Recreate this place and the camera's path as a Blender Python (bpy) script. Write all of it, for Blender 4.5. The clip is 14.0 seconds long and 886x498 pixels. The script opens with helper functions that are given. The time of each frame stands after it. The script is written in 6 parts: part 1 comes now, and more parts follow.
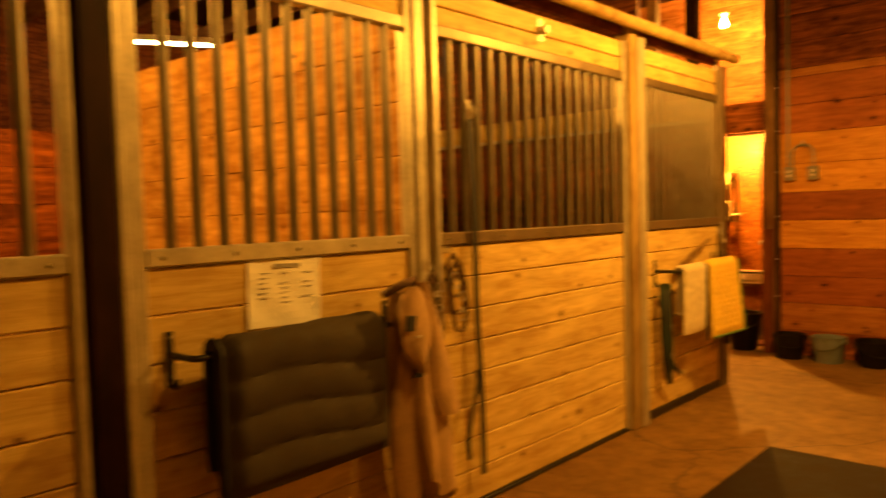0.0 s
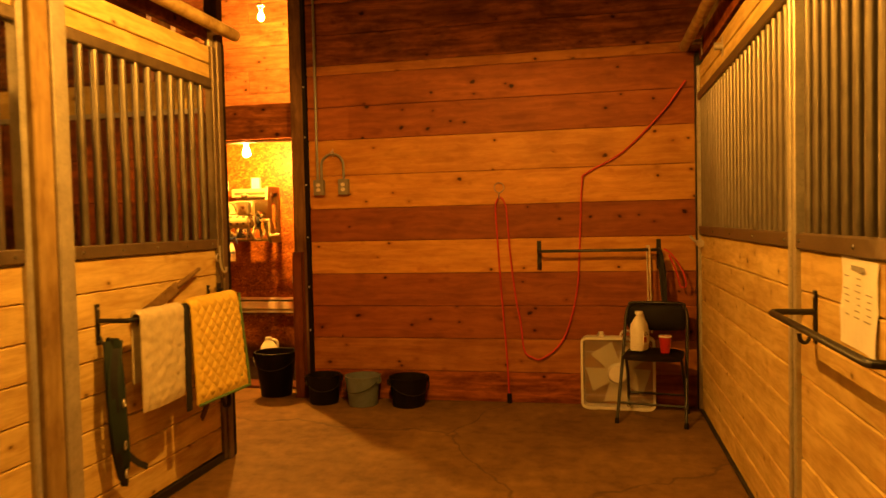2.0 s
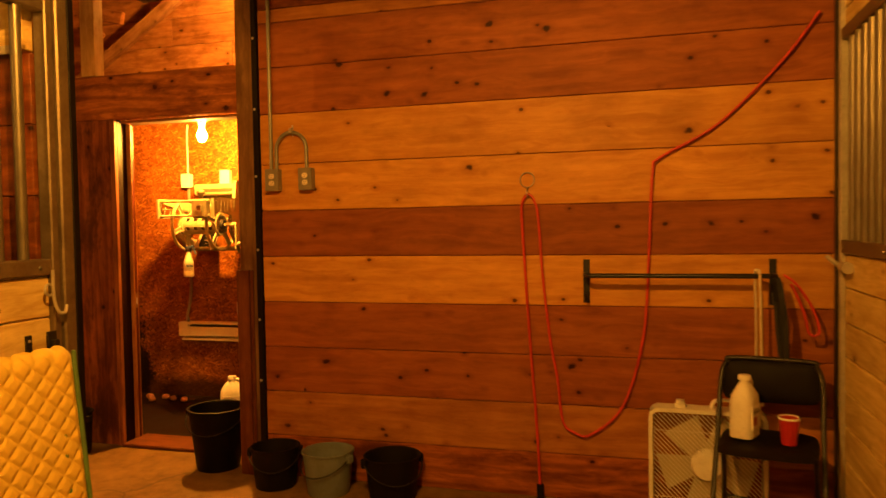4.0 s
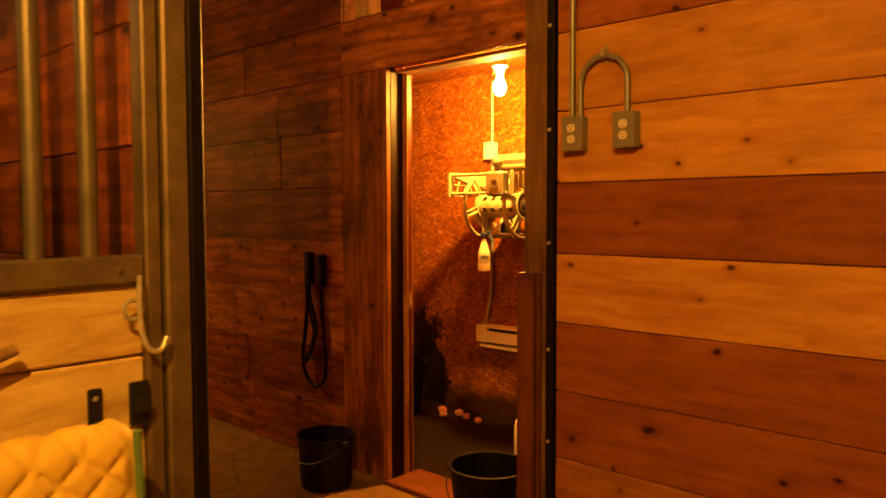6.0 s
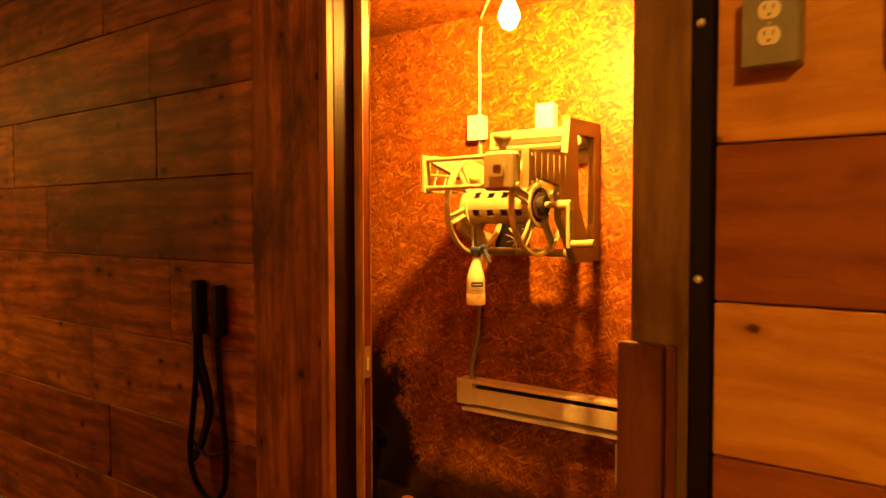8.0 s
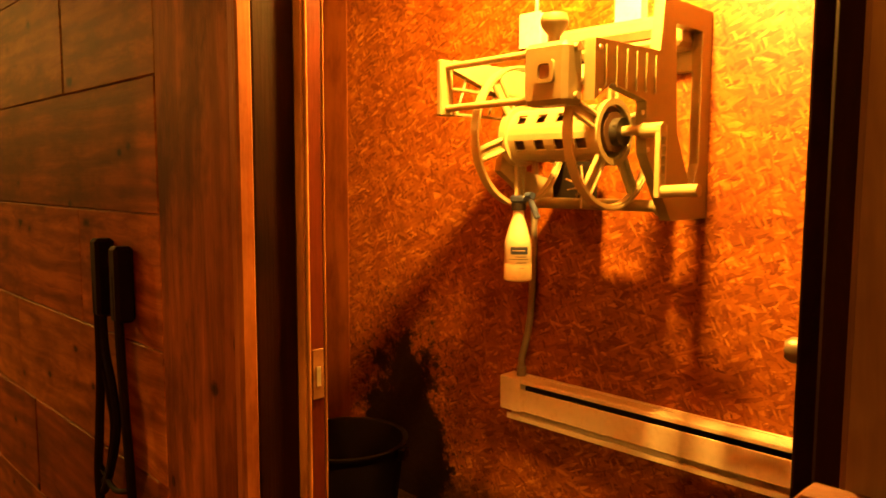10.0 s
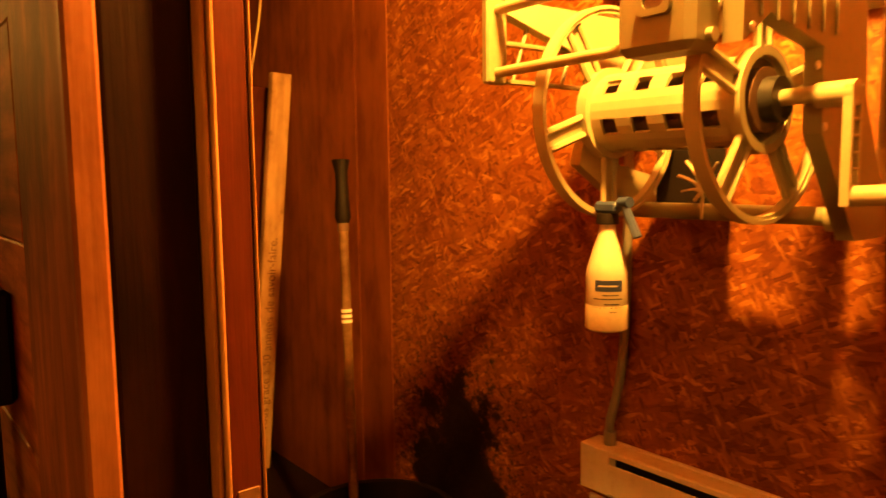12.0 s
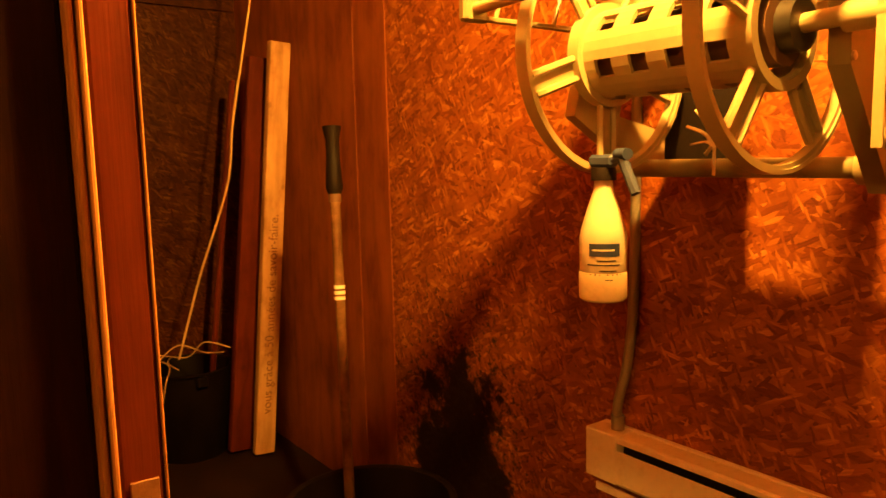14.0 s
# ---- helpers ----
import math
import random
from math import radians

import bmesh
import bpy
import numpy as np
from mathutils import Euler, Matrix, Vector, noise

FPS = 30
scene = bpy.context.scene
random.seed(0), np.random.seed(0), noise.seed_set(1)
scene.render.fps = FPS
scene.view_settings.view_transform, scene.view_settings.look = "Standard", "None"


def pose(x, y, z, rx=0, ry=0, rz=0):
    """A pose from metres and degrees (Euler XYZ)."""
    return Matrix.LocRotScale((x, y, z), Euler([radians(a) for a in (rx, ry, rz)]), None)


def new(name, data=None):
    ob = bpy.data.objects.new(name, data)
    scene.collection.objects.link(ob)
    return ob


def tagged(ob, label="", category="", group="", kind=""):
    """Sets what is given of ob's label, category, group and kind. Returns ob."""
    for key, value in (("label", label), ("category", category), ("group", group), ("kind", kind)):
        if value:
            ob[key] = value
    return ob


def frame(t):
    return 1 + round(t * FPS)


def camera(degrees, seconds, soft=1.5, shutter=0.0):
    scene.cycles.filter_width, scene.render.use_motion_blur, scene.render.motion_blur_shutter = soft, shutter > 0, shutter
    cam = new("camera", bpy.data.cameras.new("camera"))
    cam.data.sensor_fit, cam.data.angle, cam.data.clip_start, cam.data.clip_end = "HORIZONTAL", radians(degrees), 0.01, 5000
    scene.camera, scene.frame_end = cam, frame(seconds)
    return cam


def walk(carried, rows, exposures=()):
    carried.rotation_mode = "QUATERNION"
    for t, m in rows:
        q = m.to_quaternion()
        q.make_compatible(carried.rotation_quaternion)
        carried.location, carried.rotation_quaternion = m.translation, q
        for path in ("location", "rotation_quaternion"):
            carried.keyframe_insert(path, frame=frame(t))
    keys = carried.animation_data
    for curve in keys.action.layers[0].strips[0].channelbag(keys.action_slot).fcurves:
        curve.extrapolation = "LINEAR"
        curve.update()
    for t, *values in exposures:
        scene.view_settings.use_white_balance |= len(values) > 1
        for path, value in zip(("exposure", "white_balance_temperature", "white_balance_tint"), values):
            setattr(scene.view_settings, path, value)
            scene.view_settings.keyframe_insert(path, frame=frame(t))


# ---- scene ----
cam = camera(62.4, 14.0, shutter=0.5)
METRES, EYE, TILT, LEAN, TURN = 8.6, 1.42, 0.0, 0.0, 43.4
ROWS = [
    (0.0, 0.0, 0.0, 0.0, -1.10, -2.81, 1.58),
    (0.5, 0.0226, 0.0249, 0.0007, -13.6, -2.63, 0.6),
    (1.0, 0.0521, 0.0615, -0.0003, -24.85, -3.12, 1.68),
    (1.5, 0.0908, 0.1034, -0.0004, -26.34, -1.99, 0.86),
    (2.0, 0.1289, 0.1475, -0.0025, -31.8, -2.11, 1.31),
    (4.5, 0.291, 0.348, 0.0023, -23.71, -2.13, 0.71),
    (5.0, 0.3116, 0.3899, 0.0027, -17.1, -1.9, 0.6),
    (5.5, 0.3273, 0.4334, 0.0006, -7.57, -0.31, -0.05),
    (6.0, 0.3318, 0.4797, -0.0002, -0.74, -2.93, 0.12),
    (6.5, 0.3264, 0.5285, 0.0003, -3.96, -2.28, 1.39),
    (7.0, 0.3241, 0.5779, -0.0001, -1.95, -1.18, 0.74),
    (7.5, 0.3195, 0.6211, -0.0008, -5.59, -2.22, 0.11),
    (10.0, 0.3509, 0.7654, -0.01, 1.78, -5.45, -0.18),
    (10.5, 0.355, 0.7751, -0.009, 5.98, -6.59, -0.46),
    (11.0, 0.345, 0.7991, -0.0085, -0.74, -4.6, 2.66),
    (11.5, 0.3466, 0.8224, -0.0079, -0.68, -5.8, 1.93),
    (12.0, 0.3551, 0.843, -0.0087, 8.02, -5.9, 0.64),
    (12.5, 0.3641, 0.8573, -0.0134, 11.51, -6.58, 2.48),
    (13.0, 0.3681, 0.8617, -0.0157, 13.41, -6.75, 1.27),
    (13.5, 0.3672, 0.8625, -0.0162, 13.13, -6.97, 1.28),
    (14.0, 0.363, 0.8611, -0.0152, 10.25, -7.03, 1.28),
]
walk(cam, [(t, pose(0, 0, EYE, TILT, LEAN, TURN) @ pose(METRES * x, METRES * y, METRES * z, 90 + pitch, roll, yaw)) for t, x, y, z, yaw, pitch, roll in ROWS], exposures=[(0.0, 0.13, 6500, 5), (1.0, -0.06, 6500, 7), (2.2, -0.2, 6500, 11), (5.0, -0.22, 6500, 11), (6.0, -0.2, 6500, 10), (7.5, -0.2, 6500, 7), (9.9, 0.1, 6500, 9), (10.5, 0.17, 6500, 9), (11.5, -0.08, 6500, 11), (12.5, -0.3, 6500, 16), (13.0, -0.2, 6500, 16), (14.0, -0.15, 6500, 16)])

# ---- world and light ----
world = bpy.data.worlds.new("night")
scene.world = world
world.use_nodes = True
world.node_tree.nodes["Background"].inputs["Color"].default_value = (0.5, 0.3, 0.15, 1)
world.node_tree.nodes["Background"].inputs["Strength"].default_value = 0.0
scene.view_settings.exposure = 0.0

WARM = (1.0, 0.41, 0.045)


def emitter(name, colour, strength):
    m = bpy.data.materials.new(name)
    m.use_nodes = True
    nt = m.node_tree
    nt.nodes.clear()
    e = nt.nodes.new("ShaderNodeEmission")
    e.inputs["Color"].default_value = (*colour, 1)
    e.inputs["Strength"].default_value = strength
    o = nt.nodes.new("ShaderNodeOutputMaterial")
    nt.links.new(e.outputs[0], o.inputs[0])
    return m


GLOW_STALL = emitter("bulb_glow_stall", WARM, 7200)
GLOW_FAR = emitter("bulb_glow_far_stall", WARM, 700)
LAMPS = [
    ("aisle_lamp", "hooded barn lamp hanging over the aisle", (-0.85, 4.4, 2.72), 320, 0.011, 0.014),
    ("aisle_lamp", "hooded barn lamp hanging over the aisle", (-0.5, 2.3, 3.0), 120, 0.012, 0.011),
    ("side_aisle_lamp", "hooded barn lamp hanging in the side aisle", (-7.3, 6.2, 2.40), 390, 0.085, 0.09),
]
GLOW_ROOM = emitter("bulb_glow_room", (1.0, 0.42, 0.045), 7600)
GLOW_LOFT = emitter("bulb_glow_loft", (1.0, 0.42, 0.05), 6800)
GLOW_TUBE = emitter("tube_glow", (1.0, 0.62, 0.22), 60)


# ---- materials ----
def base_mat(name, rough=0.6, metal=0.0):
    m = bpy.data.materials.new(name)
    m.use_nodes = True
    nt = m.node_tree
    b = nt.nodes["Principled BSDF"]
    b.inputs["Roughness"].default_value = rough
    b.inputs["Metallic"].default_value = metal
    return m, nt, b


def node(nt, kind, **values):
    n = nt.nodes.new(kind)
    for k, v in values.items():
        if k in n.inputs:
            n.inputs[k].default_value = v
    return n


def ramp(nt, fac, stops):
    r = nt.nodes.new("ShaderNodeValToRGB")
    e = r.color_ramp.elements
    while len(e) < len(stops):
        e.new(0.5)
    for s, (p, c) in zip(e, stops):
        s.position, s.color = p, (*c, 1)
    nt.links.new(fac, r.inputs["Fac"])
    return r.outputs["Color"]


def mix(nt, fac, a, b, mode="MIX"):
    m = nt.nodes.new("ShaderNodeMix")
    m.data_type, m.blend_type = "RGBA", mode
    for sock, v in ((m.inputs[0], fac), (m.inputs[6], a), (m.inputs[7], b)):
        if isinstance(v, (int, float)):
            sock.default_value = v
        elif isinstance(v, tuple):
            sock.default_value = (*v, 1)
        else:
            nt.links.new(v, sock)
    return m.outputs[2]


def mathn(nt, op, a, b=0.0):
    n = nt.nodes.new("ShaderNodeMath")
    n.operation = op
    for sock, v in zip(n.inputs, (a, b)):
        if isinstance(v, (int, float)):
            sock.default_value = v
        else:
            nt.links.new(v, sock)
    return n.outputs[0]


def coords(nt, scale=(1, 1, 1), shift=True):
    tc = nt.nodes.new("ShaderNodeTexCoord")
    mp = nt.nodes.new("ShaderNodeMapping")
    mp.inputs["Scale"].default_value = scale
    nt.links.new(tc.outputs["Object"], mp.inputs["Vector"])
    if shift:
        oi = nt.nodes.new("ShaderNodeObjectInfo")
        c = nt.nodes.new("ShaderNodeCombineXYZ")
        nt.links.new(mathn(nt, "MULTIPLY", oi.outputs["Random"], 37.0), c.inputs[0])
        nt.links.new(mathn(nt, "MULTIPLY", oi.outputs["Random"], 91.0), c.inputs[1])
        nt.links.new(mathn(nt, "MULTIPLY", oi.outputs["Random"], 53.0), c.inputs[2])
        nt.links.new(c.outputs[0], mp.inputs["Location"])
    return mp.outputs[0]


def noise_fac(nt, vec, scale, detail=4, rough=0.6):
    n = node(nt, "ShaderNodeTexNoise", Scale=scale, Detail=detail, Roughness=rough)
    nt.links.new(vec, n.inputs["Vector"])
    return n.outputs["Fac"]


def bump(nt, b, height, strength=0.2, distance=0.004):
    n = node(nt, "ShaderNodeBump", Strength=strength, Distance=distance)
    nt.links.new(height, n.inputs["Height"])
    nt.links.new(n.outputs[0], b.inputs["Normal"])


def wood(name, light, dark, spread=0.35, knots=1.0, rough=0.62, grain=1.0, dirt=0.25, blot=1.0, figure=0.5):
    """Sawn boards whose length is along local X: grain, knots, tone from piece to piece, grime."""
    m, nt, b = base_mat(name, rough)
    b.inputs["Specular IOR Level"].default_value = 0.16
    v = coords(nt, (1.0, 1.0, 1.0))
    vs = coords(nt, (1.2, 14.0, 14.0))
    wob = noise_fac(nt, coords(nt, (0.8, 3.0, 3.0)), 2.2, 2)
    vadd = nt.nodes.new("ShaderNodeVectorMath")
    vadd.operation = "MULTIPLY_ADD"
    nt.links.new(wob, vadd.inputs[0])
    vadd.inputs[1].default_value = (0.0, 2.2, 2.2)
    nt.links.new(vs, vadd.inputs[2])
    g = noise_fac(nt, vadd.outputs[0], 2.0 * grain, 6, 0.65)
    fine = noise_fac(nt, coords(nt, (3.0, 90.0, 90.0)), 2.0, 3)
    col = ramp(nt, g, [(0.36, dark), (0.60, light)])
    # flat-sawn figure: long flame-shaped bands
    fig = node(nt, "ShaderNodeTexWave", Scale=1.0, Distortion=7.0, Detail=2.0)
    fig.inputs["Detail Scale"].default_value = 0.7
    fig.bands_direction = "Z"
    nt.links.new(coords(nt, (1.1, 4.0, 4.0)), fig.inputs["Vector"])
    late = ramp(nt, fig.outputs["Fac"], [(0.55, (0, 0, 0)), (0.95, (1, 1, 1))])
    col = mix(nt, mathn(nt, "MULTIPLY", late, 0.45 * figure), col, (dark[0] * 0.55, dark[1] * 0.45, dark[2] * 0.4))
    oi = nt.nodes.new("ShaderNodeObjectInfo")
    tone = ramp(nt, oi.outputs["Random"], [(0.0, (1 - spread, 1 - 1.15 * spread, 1 - 1.3 * spread)), (1.0, (1.0 + 0.2 * spread, 1.0 + 0.2 * spread, 1.0))])
    col = mix(nt, 1.0, col, tone, "MULTIPLY")
    col = mix(nt, mathn(nt, "MULTIPLY", fine, 0.35), col, dark)
    # knots: sparse, some large and soft, some small and black, ragged and drawn out along the grain
    rn = node(nt, "ShaderNodeTexNoise", Scale=26.0, Detail=3.0)
    nt.links.new(v, rn.inputs["Vector"])
    for sc, lo, hi, cut, deep in (((4.2, 6.0, 6.0), 0.075, 0.11, 0.55, 0.08), ((8.5, 12.0, 12.0), 0.10, 0.135, 0.66, 0.14)):
        rg = nt.nodes.new("ShaderNodeVectorMath")
        rg.operation = "ADD"
        nt.links.new(coords(nt, sc), rg.inputs[0])
        rs = nt.nodes.new("ShaderNodeVectorMath")
        rs.operation = "SCALE"
        rs.inputs["Scale"].default_value = 0.15
        nt.links.new(rn.outputs["Color"], rs.inputs[0])
        nt.links.new(rs.outputs[0], rg.inputs[1])
        vo = node(nt, "ShaderNodeTexVoronoi", Scale=1.0)
        nt.links.new(rg.outputs[0], vo.inputs["Vector"])
        sep = nt.nodes.new("ShaderNodeSeparateColor")
        nt.links.new(vo.outputs["Color"], sep.inputs[0])
        some = mathn(nt, "GREATER_THAN", sep.outputs[0], cut)
        halo = ramp(nt, vo.outputs["Distance"], [(lo, (1, 1, 1)), (hi * 2.4, (0, 0, 0))])
        col = mix(nt, mathn(nt, "MULTIPLY", mathn(nt, "MULTIPLY", halo, some), 0.55 * knots), col, (dark[0] * 0.6, dark[1] * 0.45, dark[2] * 0.4))
        core = ramp(nt, vo.outputs["Distance"], [(lo * 0.8, (1, 1, 1)), (hi, (0, 0, 0))])
        col = mix(nt, mathn(nt, "MULTIPLY", mathn(nt, "MULTIPLY", core, some), 0.95 * knots), col, (dark[0] * deep, dark[1] * deep * 0.7, dark[2] * deep * 0.6))
    blotch = noise_fac(nt, coords(nt, (1.6, 3.0, 3.0)), 2.0, 5, 0.65)
    col = mix(nt, blot, col, ramp(nt, blotch, [(0.34, (0.62, 0.53, 0.46)), (0.50, (0.97, 0.96, 0.95)), (0.68, (1.2, 1.22, 1.2))]), "MULTIPLY")
    grime = ramp(nt, noise_fac(nt, coords(nt, (1.0, 2.2, 2.2)), 2.1, 6, 0.7), [(0.50, (0, 0, 0)), (0.66, (1, 1, 1))])
    col = mix(nt, mathn(nt, "MULTIPLY", grime, dirt), col, (dark[0] * 0.4, dark[1] * 0.35, dark[2] * 0.35))
    nt.links.new(col, b.inputs["Base Color"])
    bump(nt, b, mathn(nt, "ADD", mathn(nt, "MULTIPLY", g, 0.6), fine), 0.35, 0.002)
    return m


def plain(name, colour, rough=0.5, metal=0.0, vary=0.25, scale=9.0, bumpy=0.1, dirt=(0.05, 0.035, 0.02), dirty=0.25, sheen=0.5):
    """Paint, plastic, cloth or metal with soft mottling and some grime."""
    m, nt, b = base_mat(name, rough, metal)
    b.inputs["Specular IOR Level"].default_value = sheen
    v = coords(nt)
    n1 = noise_fac(nt, v, scale, 5, 0.65)
    n2 = noise_fac(nt, v, scale * 6, 4, 0.6)
    lo = tuple(c * (1 - vary) for c in colour)
    hi = tuple(min(1, c * (1 + vary)) for c in colour)
    col = ramp(nt, n1, [(0.3, lo), (0.7, hi)])
    g = ramp(nt, n2, [(0.5, (0, 0, 0)), (0.8, (1, 1, 1))])
    col = mix(nt, mathn(nt, "MULTIPLY", g, dirty), col, dirt)
    nt.links.new(col, b.inputs["Base Color"])
    r = ramp(nt, n1, [(0.3, (rough * 0.8,) * 3), (0.7, (min(1, rough * 1.2),) * 3)])
    nt.links.new(r, b.inputs["Roughness"])
    bump(nt, b, n2, bumpy, 0.002)
    return m


def osb_mat(name, tint=1.0):
    """Strand board: long angular strands pressed every way over one another, dark gaps between, black mould low down in one spot."""
    m, nt, b = base_mat(name, 0.5)
    b.inputs["Specular IOR Level"].default_value = 0.3 * tint
    v = coords(nt, shift=False)
    sx = nt.nodes.new("ShaderNodeSeparateXYZ")
    nt.links.new(v, sx.inputs[0])
    flat = nt.nodes.new("ShaderNodeCombineXYZ")
    nt.links.new(mathn(nt, "ADD", sx.outputs[0], sx.outputs[1]), flat.inputs[0])
    nt.links.new(mathn(nt, "ADD", sx.outputs[2], mathn(nt, "MULTIPLY", sx.outputs[1], 0.7)), flat.inputs[1])
    warp = node(nt, "ShaderNodeTexNoise", Scale=30.0, Detail=3.0)
    nt.links.new(flat.outputs[0], warp.inputs["Vector"])
    add = nt.nodes.new("ShaderNodeVectorMath")
    add.operation = "MULTIPLY_ADD"
    nt.links.new(warp.outputs["Color"], add.inputs[0])
    add.inputs[1].default_value = (0.006, 0.006, 0.0)
    nt.links.new(flat.outputs[0], add.inputs[2])
    tone = high = None
    for turn, long, wide, cut in ((8, 0.055, 0.017, 0.0), (-38, 0.040, 0.012, 0.50), (52, 0.034, 0.011, 0.60), (-14, 0.055, 0.012, 0.58), (24, 0.045, 0.010, 0.62), (-66, 0.028, 0.007, 0.78)):
        mp = nt.nodes.new("ShaderNodeMapping")
        mp.vector_type = "TEXTURE"
        mp.inputs["Rotation"].default_value = (0, 0, radians(turn))
        mp.inputs["Location"].default_value = (0.37 * turn, 0.11 * turn, 0)
        mp.inputs["Scale"].default_value = (long, wide, 1)
        nt.links.new(add.outputs[0], mp.inputs["Vector"])
        vo = node(nt, "ShaderNodeTexVoronoi", Scale=1.0)
        vo.voronoi_dimensions = "2D"
        nt.links.new(mp.outputs[0], vo.inputs["Vector"])
        rgb = nt.nodes.new("ShaderNodeSeparateColor")
        nt.links.new(vo.outputs["Color"], rgb.inputs[0])
        grain = nt.nodes.new("ShaderNodeMapping")
        grain.inputs["Scale"].default_value = (0.5, 4.5, 1)
        nt.links.new(mp.outputs[0], grain.inputs["Vector"])
        g = noise_fac(nt, grain.outputs[0], 1.0, 3, 0.65)
        t = mathn(nt, "ADD", mathn(nt, "MULTIPLY", rgb.outputs[0], 0.62), mathn(nt, "MULTIPLY", g, 0.38))
        # a thin dark gap where strands meet, and each strand's own tilt
        rim = ramp(nt, vo.outputs["Distance"], [(0.5, (1, 1, 1)), (0.85, (0.72, 0.72, 0.72))])
        t = mathn(nt, "MULTIPLY", t, rim)
        off = nt.nodes.new("ShaderNodeVectorMath")
        off.operation = "SUBTRACT"
        nt.links.new(mp.outputs[0], off.inputs[0])
        nt.links.new(vo.outputs["Position"], off.inputs[1])
        ox = nt.nodes.new("ShaderNodeSeparateXYZ")
        nt.links.new(off.outputs[0], ox.inputs[0])
        h = mathn(nt, "MULTIPLY", ox.outputs[1], mathn(nt, "SUBTRACT", rgb.outputs[2], 0.5))
        h = mathn(nt, "ADD", mathn(nt, "MULTIPLY", h, 0.9), mathn(nt, "MULTIPLY", g, 0.35))
        if tone is None:
            tone, high = t, h
        else:
            top = mathn(nt, "GREATER_THAN", rgb.outputs[1], cut)
            tone, high = mix(nt, top, tone, t), mix(nt, top, high, h)
    # a tint below 1 puts shade into the strand colours
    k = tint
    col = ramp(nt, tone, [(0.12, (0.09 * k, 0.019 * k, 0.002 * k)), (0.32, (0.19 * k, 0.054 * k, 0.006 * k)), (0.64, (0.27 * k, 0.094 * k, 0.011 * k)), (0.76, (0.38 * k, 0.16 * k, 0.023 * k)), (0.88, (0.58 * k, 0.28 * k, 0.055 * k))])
    pit = ramp(nt, noise_fac(nt, flat.outputs[0], 42.0, 5, 0.7), [(0.63, (0, 0, 0)), (0.70, (1, 1, 1))])
    col = mix(nt, mathn(nt, "MULTIPLY", pit, 0.75), col, (0.020, 0.006, 0.002))
    big = noise_fac(nt, v, 1.6, 4)
    col = mix(nt, 1.0, col, ramp(nt, big, [(0.3, (0.74, 0.66, 0.60)), (0.7, (1.08, 1.06, 1.0))]), "MULTIPLY")
    mid = noise_fac(nt, v, 7.0, 5, 0.7)
    col = mix(nt, 1.0, col, ramp(nt, mid, [(0.35, (0.72, 0.64, 0.58)), (0.65, (1.08, 1.06, 1.0))]), "MULTIPLY")
    # mould: ragged blot by the corner, flecks round it; a black band along the floor
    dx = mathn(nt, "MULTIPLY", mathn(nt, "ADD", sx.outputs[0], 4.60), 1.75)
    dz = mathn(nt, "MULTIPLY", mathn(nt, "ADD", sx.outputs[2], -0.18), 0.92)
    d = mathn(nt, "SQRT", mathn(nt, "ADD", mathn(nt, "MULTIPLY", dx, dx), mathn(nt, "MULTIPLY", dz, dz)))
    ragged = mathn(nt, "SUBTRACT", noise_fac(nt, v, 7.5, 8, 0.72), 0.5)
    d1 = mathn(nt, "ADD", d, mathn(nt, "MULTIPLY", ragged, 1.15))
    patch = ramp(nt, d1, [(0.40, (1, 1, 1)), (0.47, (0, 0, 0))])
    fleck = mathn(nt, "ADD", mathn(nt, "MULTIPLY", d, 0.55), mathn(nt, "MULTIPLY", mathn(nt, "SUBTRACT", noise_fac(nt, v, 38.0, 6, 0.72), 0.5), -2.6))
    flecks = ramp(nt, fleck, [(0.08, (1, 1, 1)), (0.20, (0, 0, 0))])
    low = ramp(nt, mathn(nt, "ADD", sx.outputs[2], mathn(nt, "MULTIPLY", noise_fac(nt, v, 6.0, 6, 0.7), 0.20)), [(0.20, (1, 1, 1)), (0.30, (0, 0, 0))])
    blackened = mathn(nt, "MAXIMUM", patch, mathn(nt, "MAXIMUM", mathn(nt, "MULTIPLY", low, 0.85), mathn(nt, "MULTIPLY", flecks, 0.85)))
    col = mix(nt, mathn(nt, "MULTIPLY", blackened, 0.97), col, (0.005, 0.003, 0.002))
    nt.links.new(col, b.inputs["Base Color"])
    nt.links.new(ramp(nt, tone, [(0.0, (0.60,) * 3), (0.8, (0.36,) * 3)]), b.inputs["Roughness"])
    bump(nt, b, high, 0.32, 0.003)
    return m


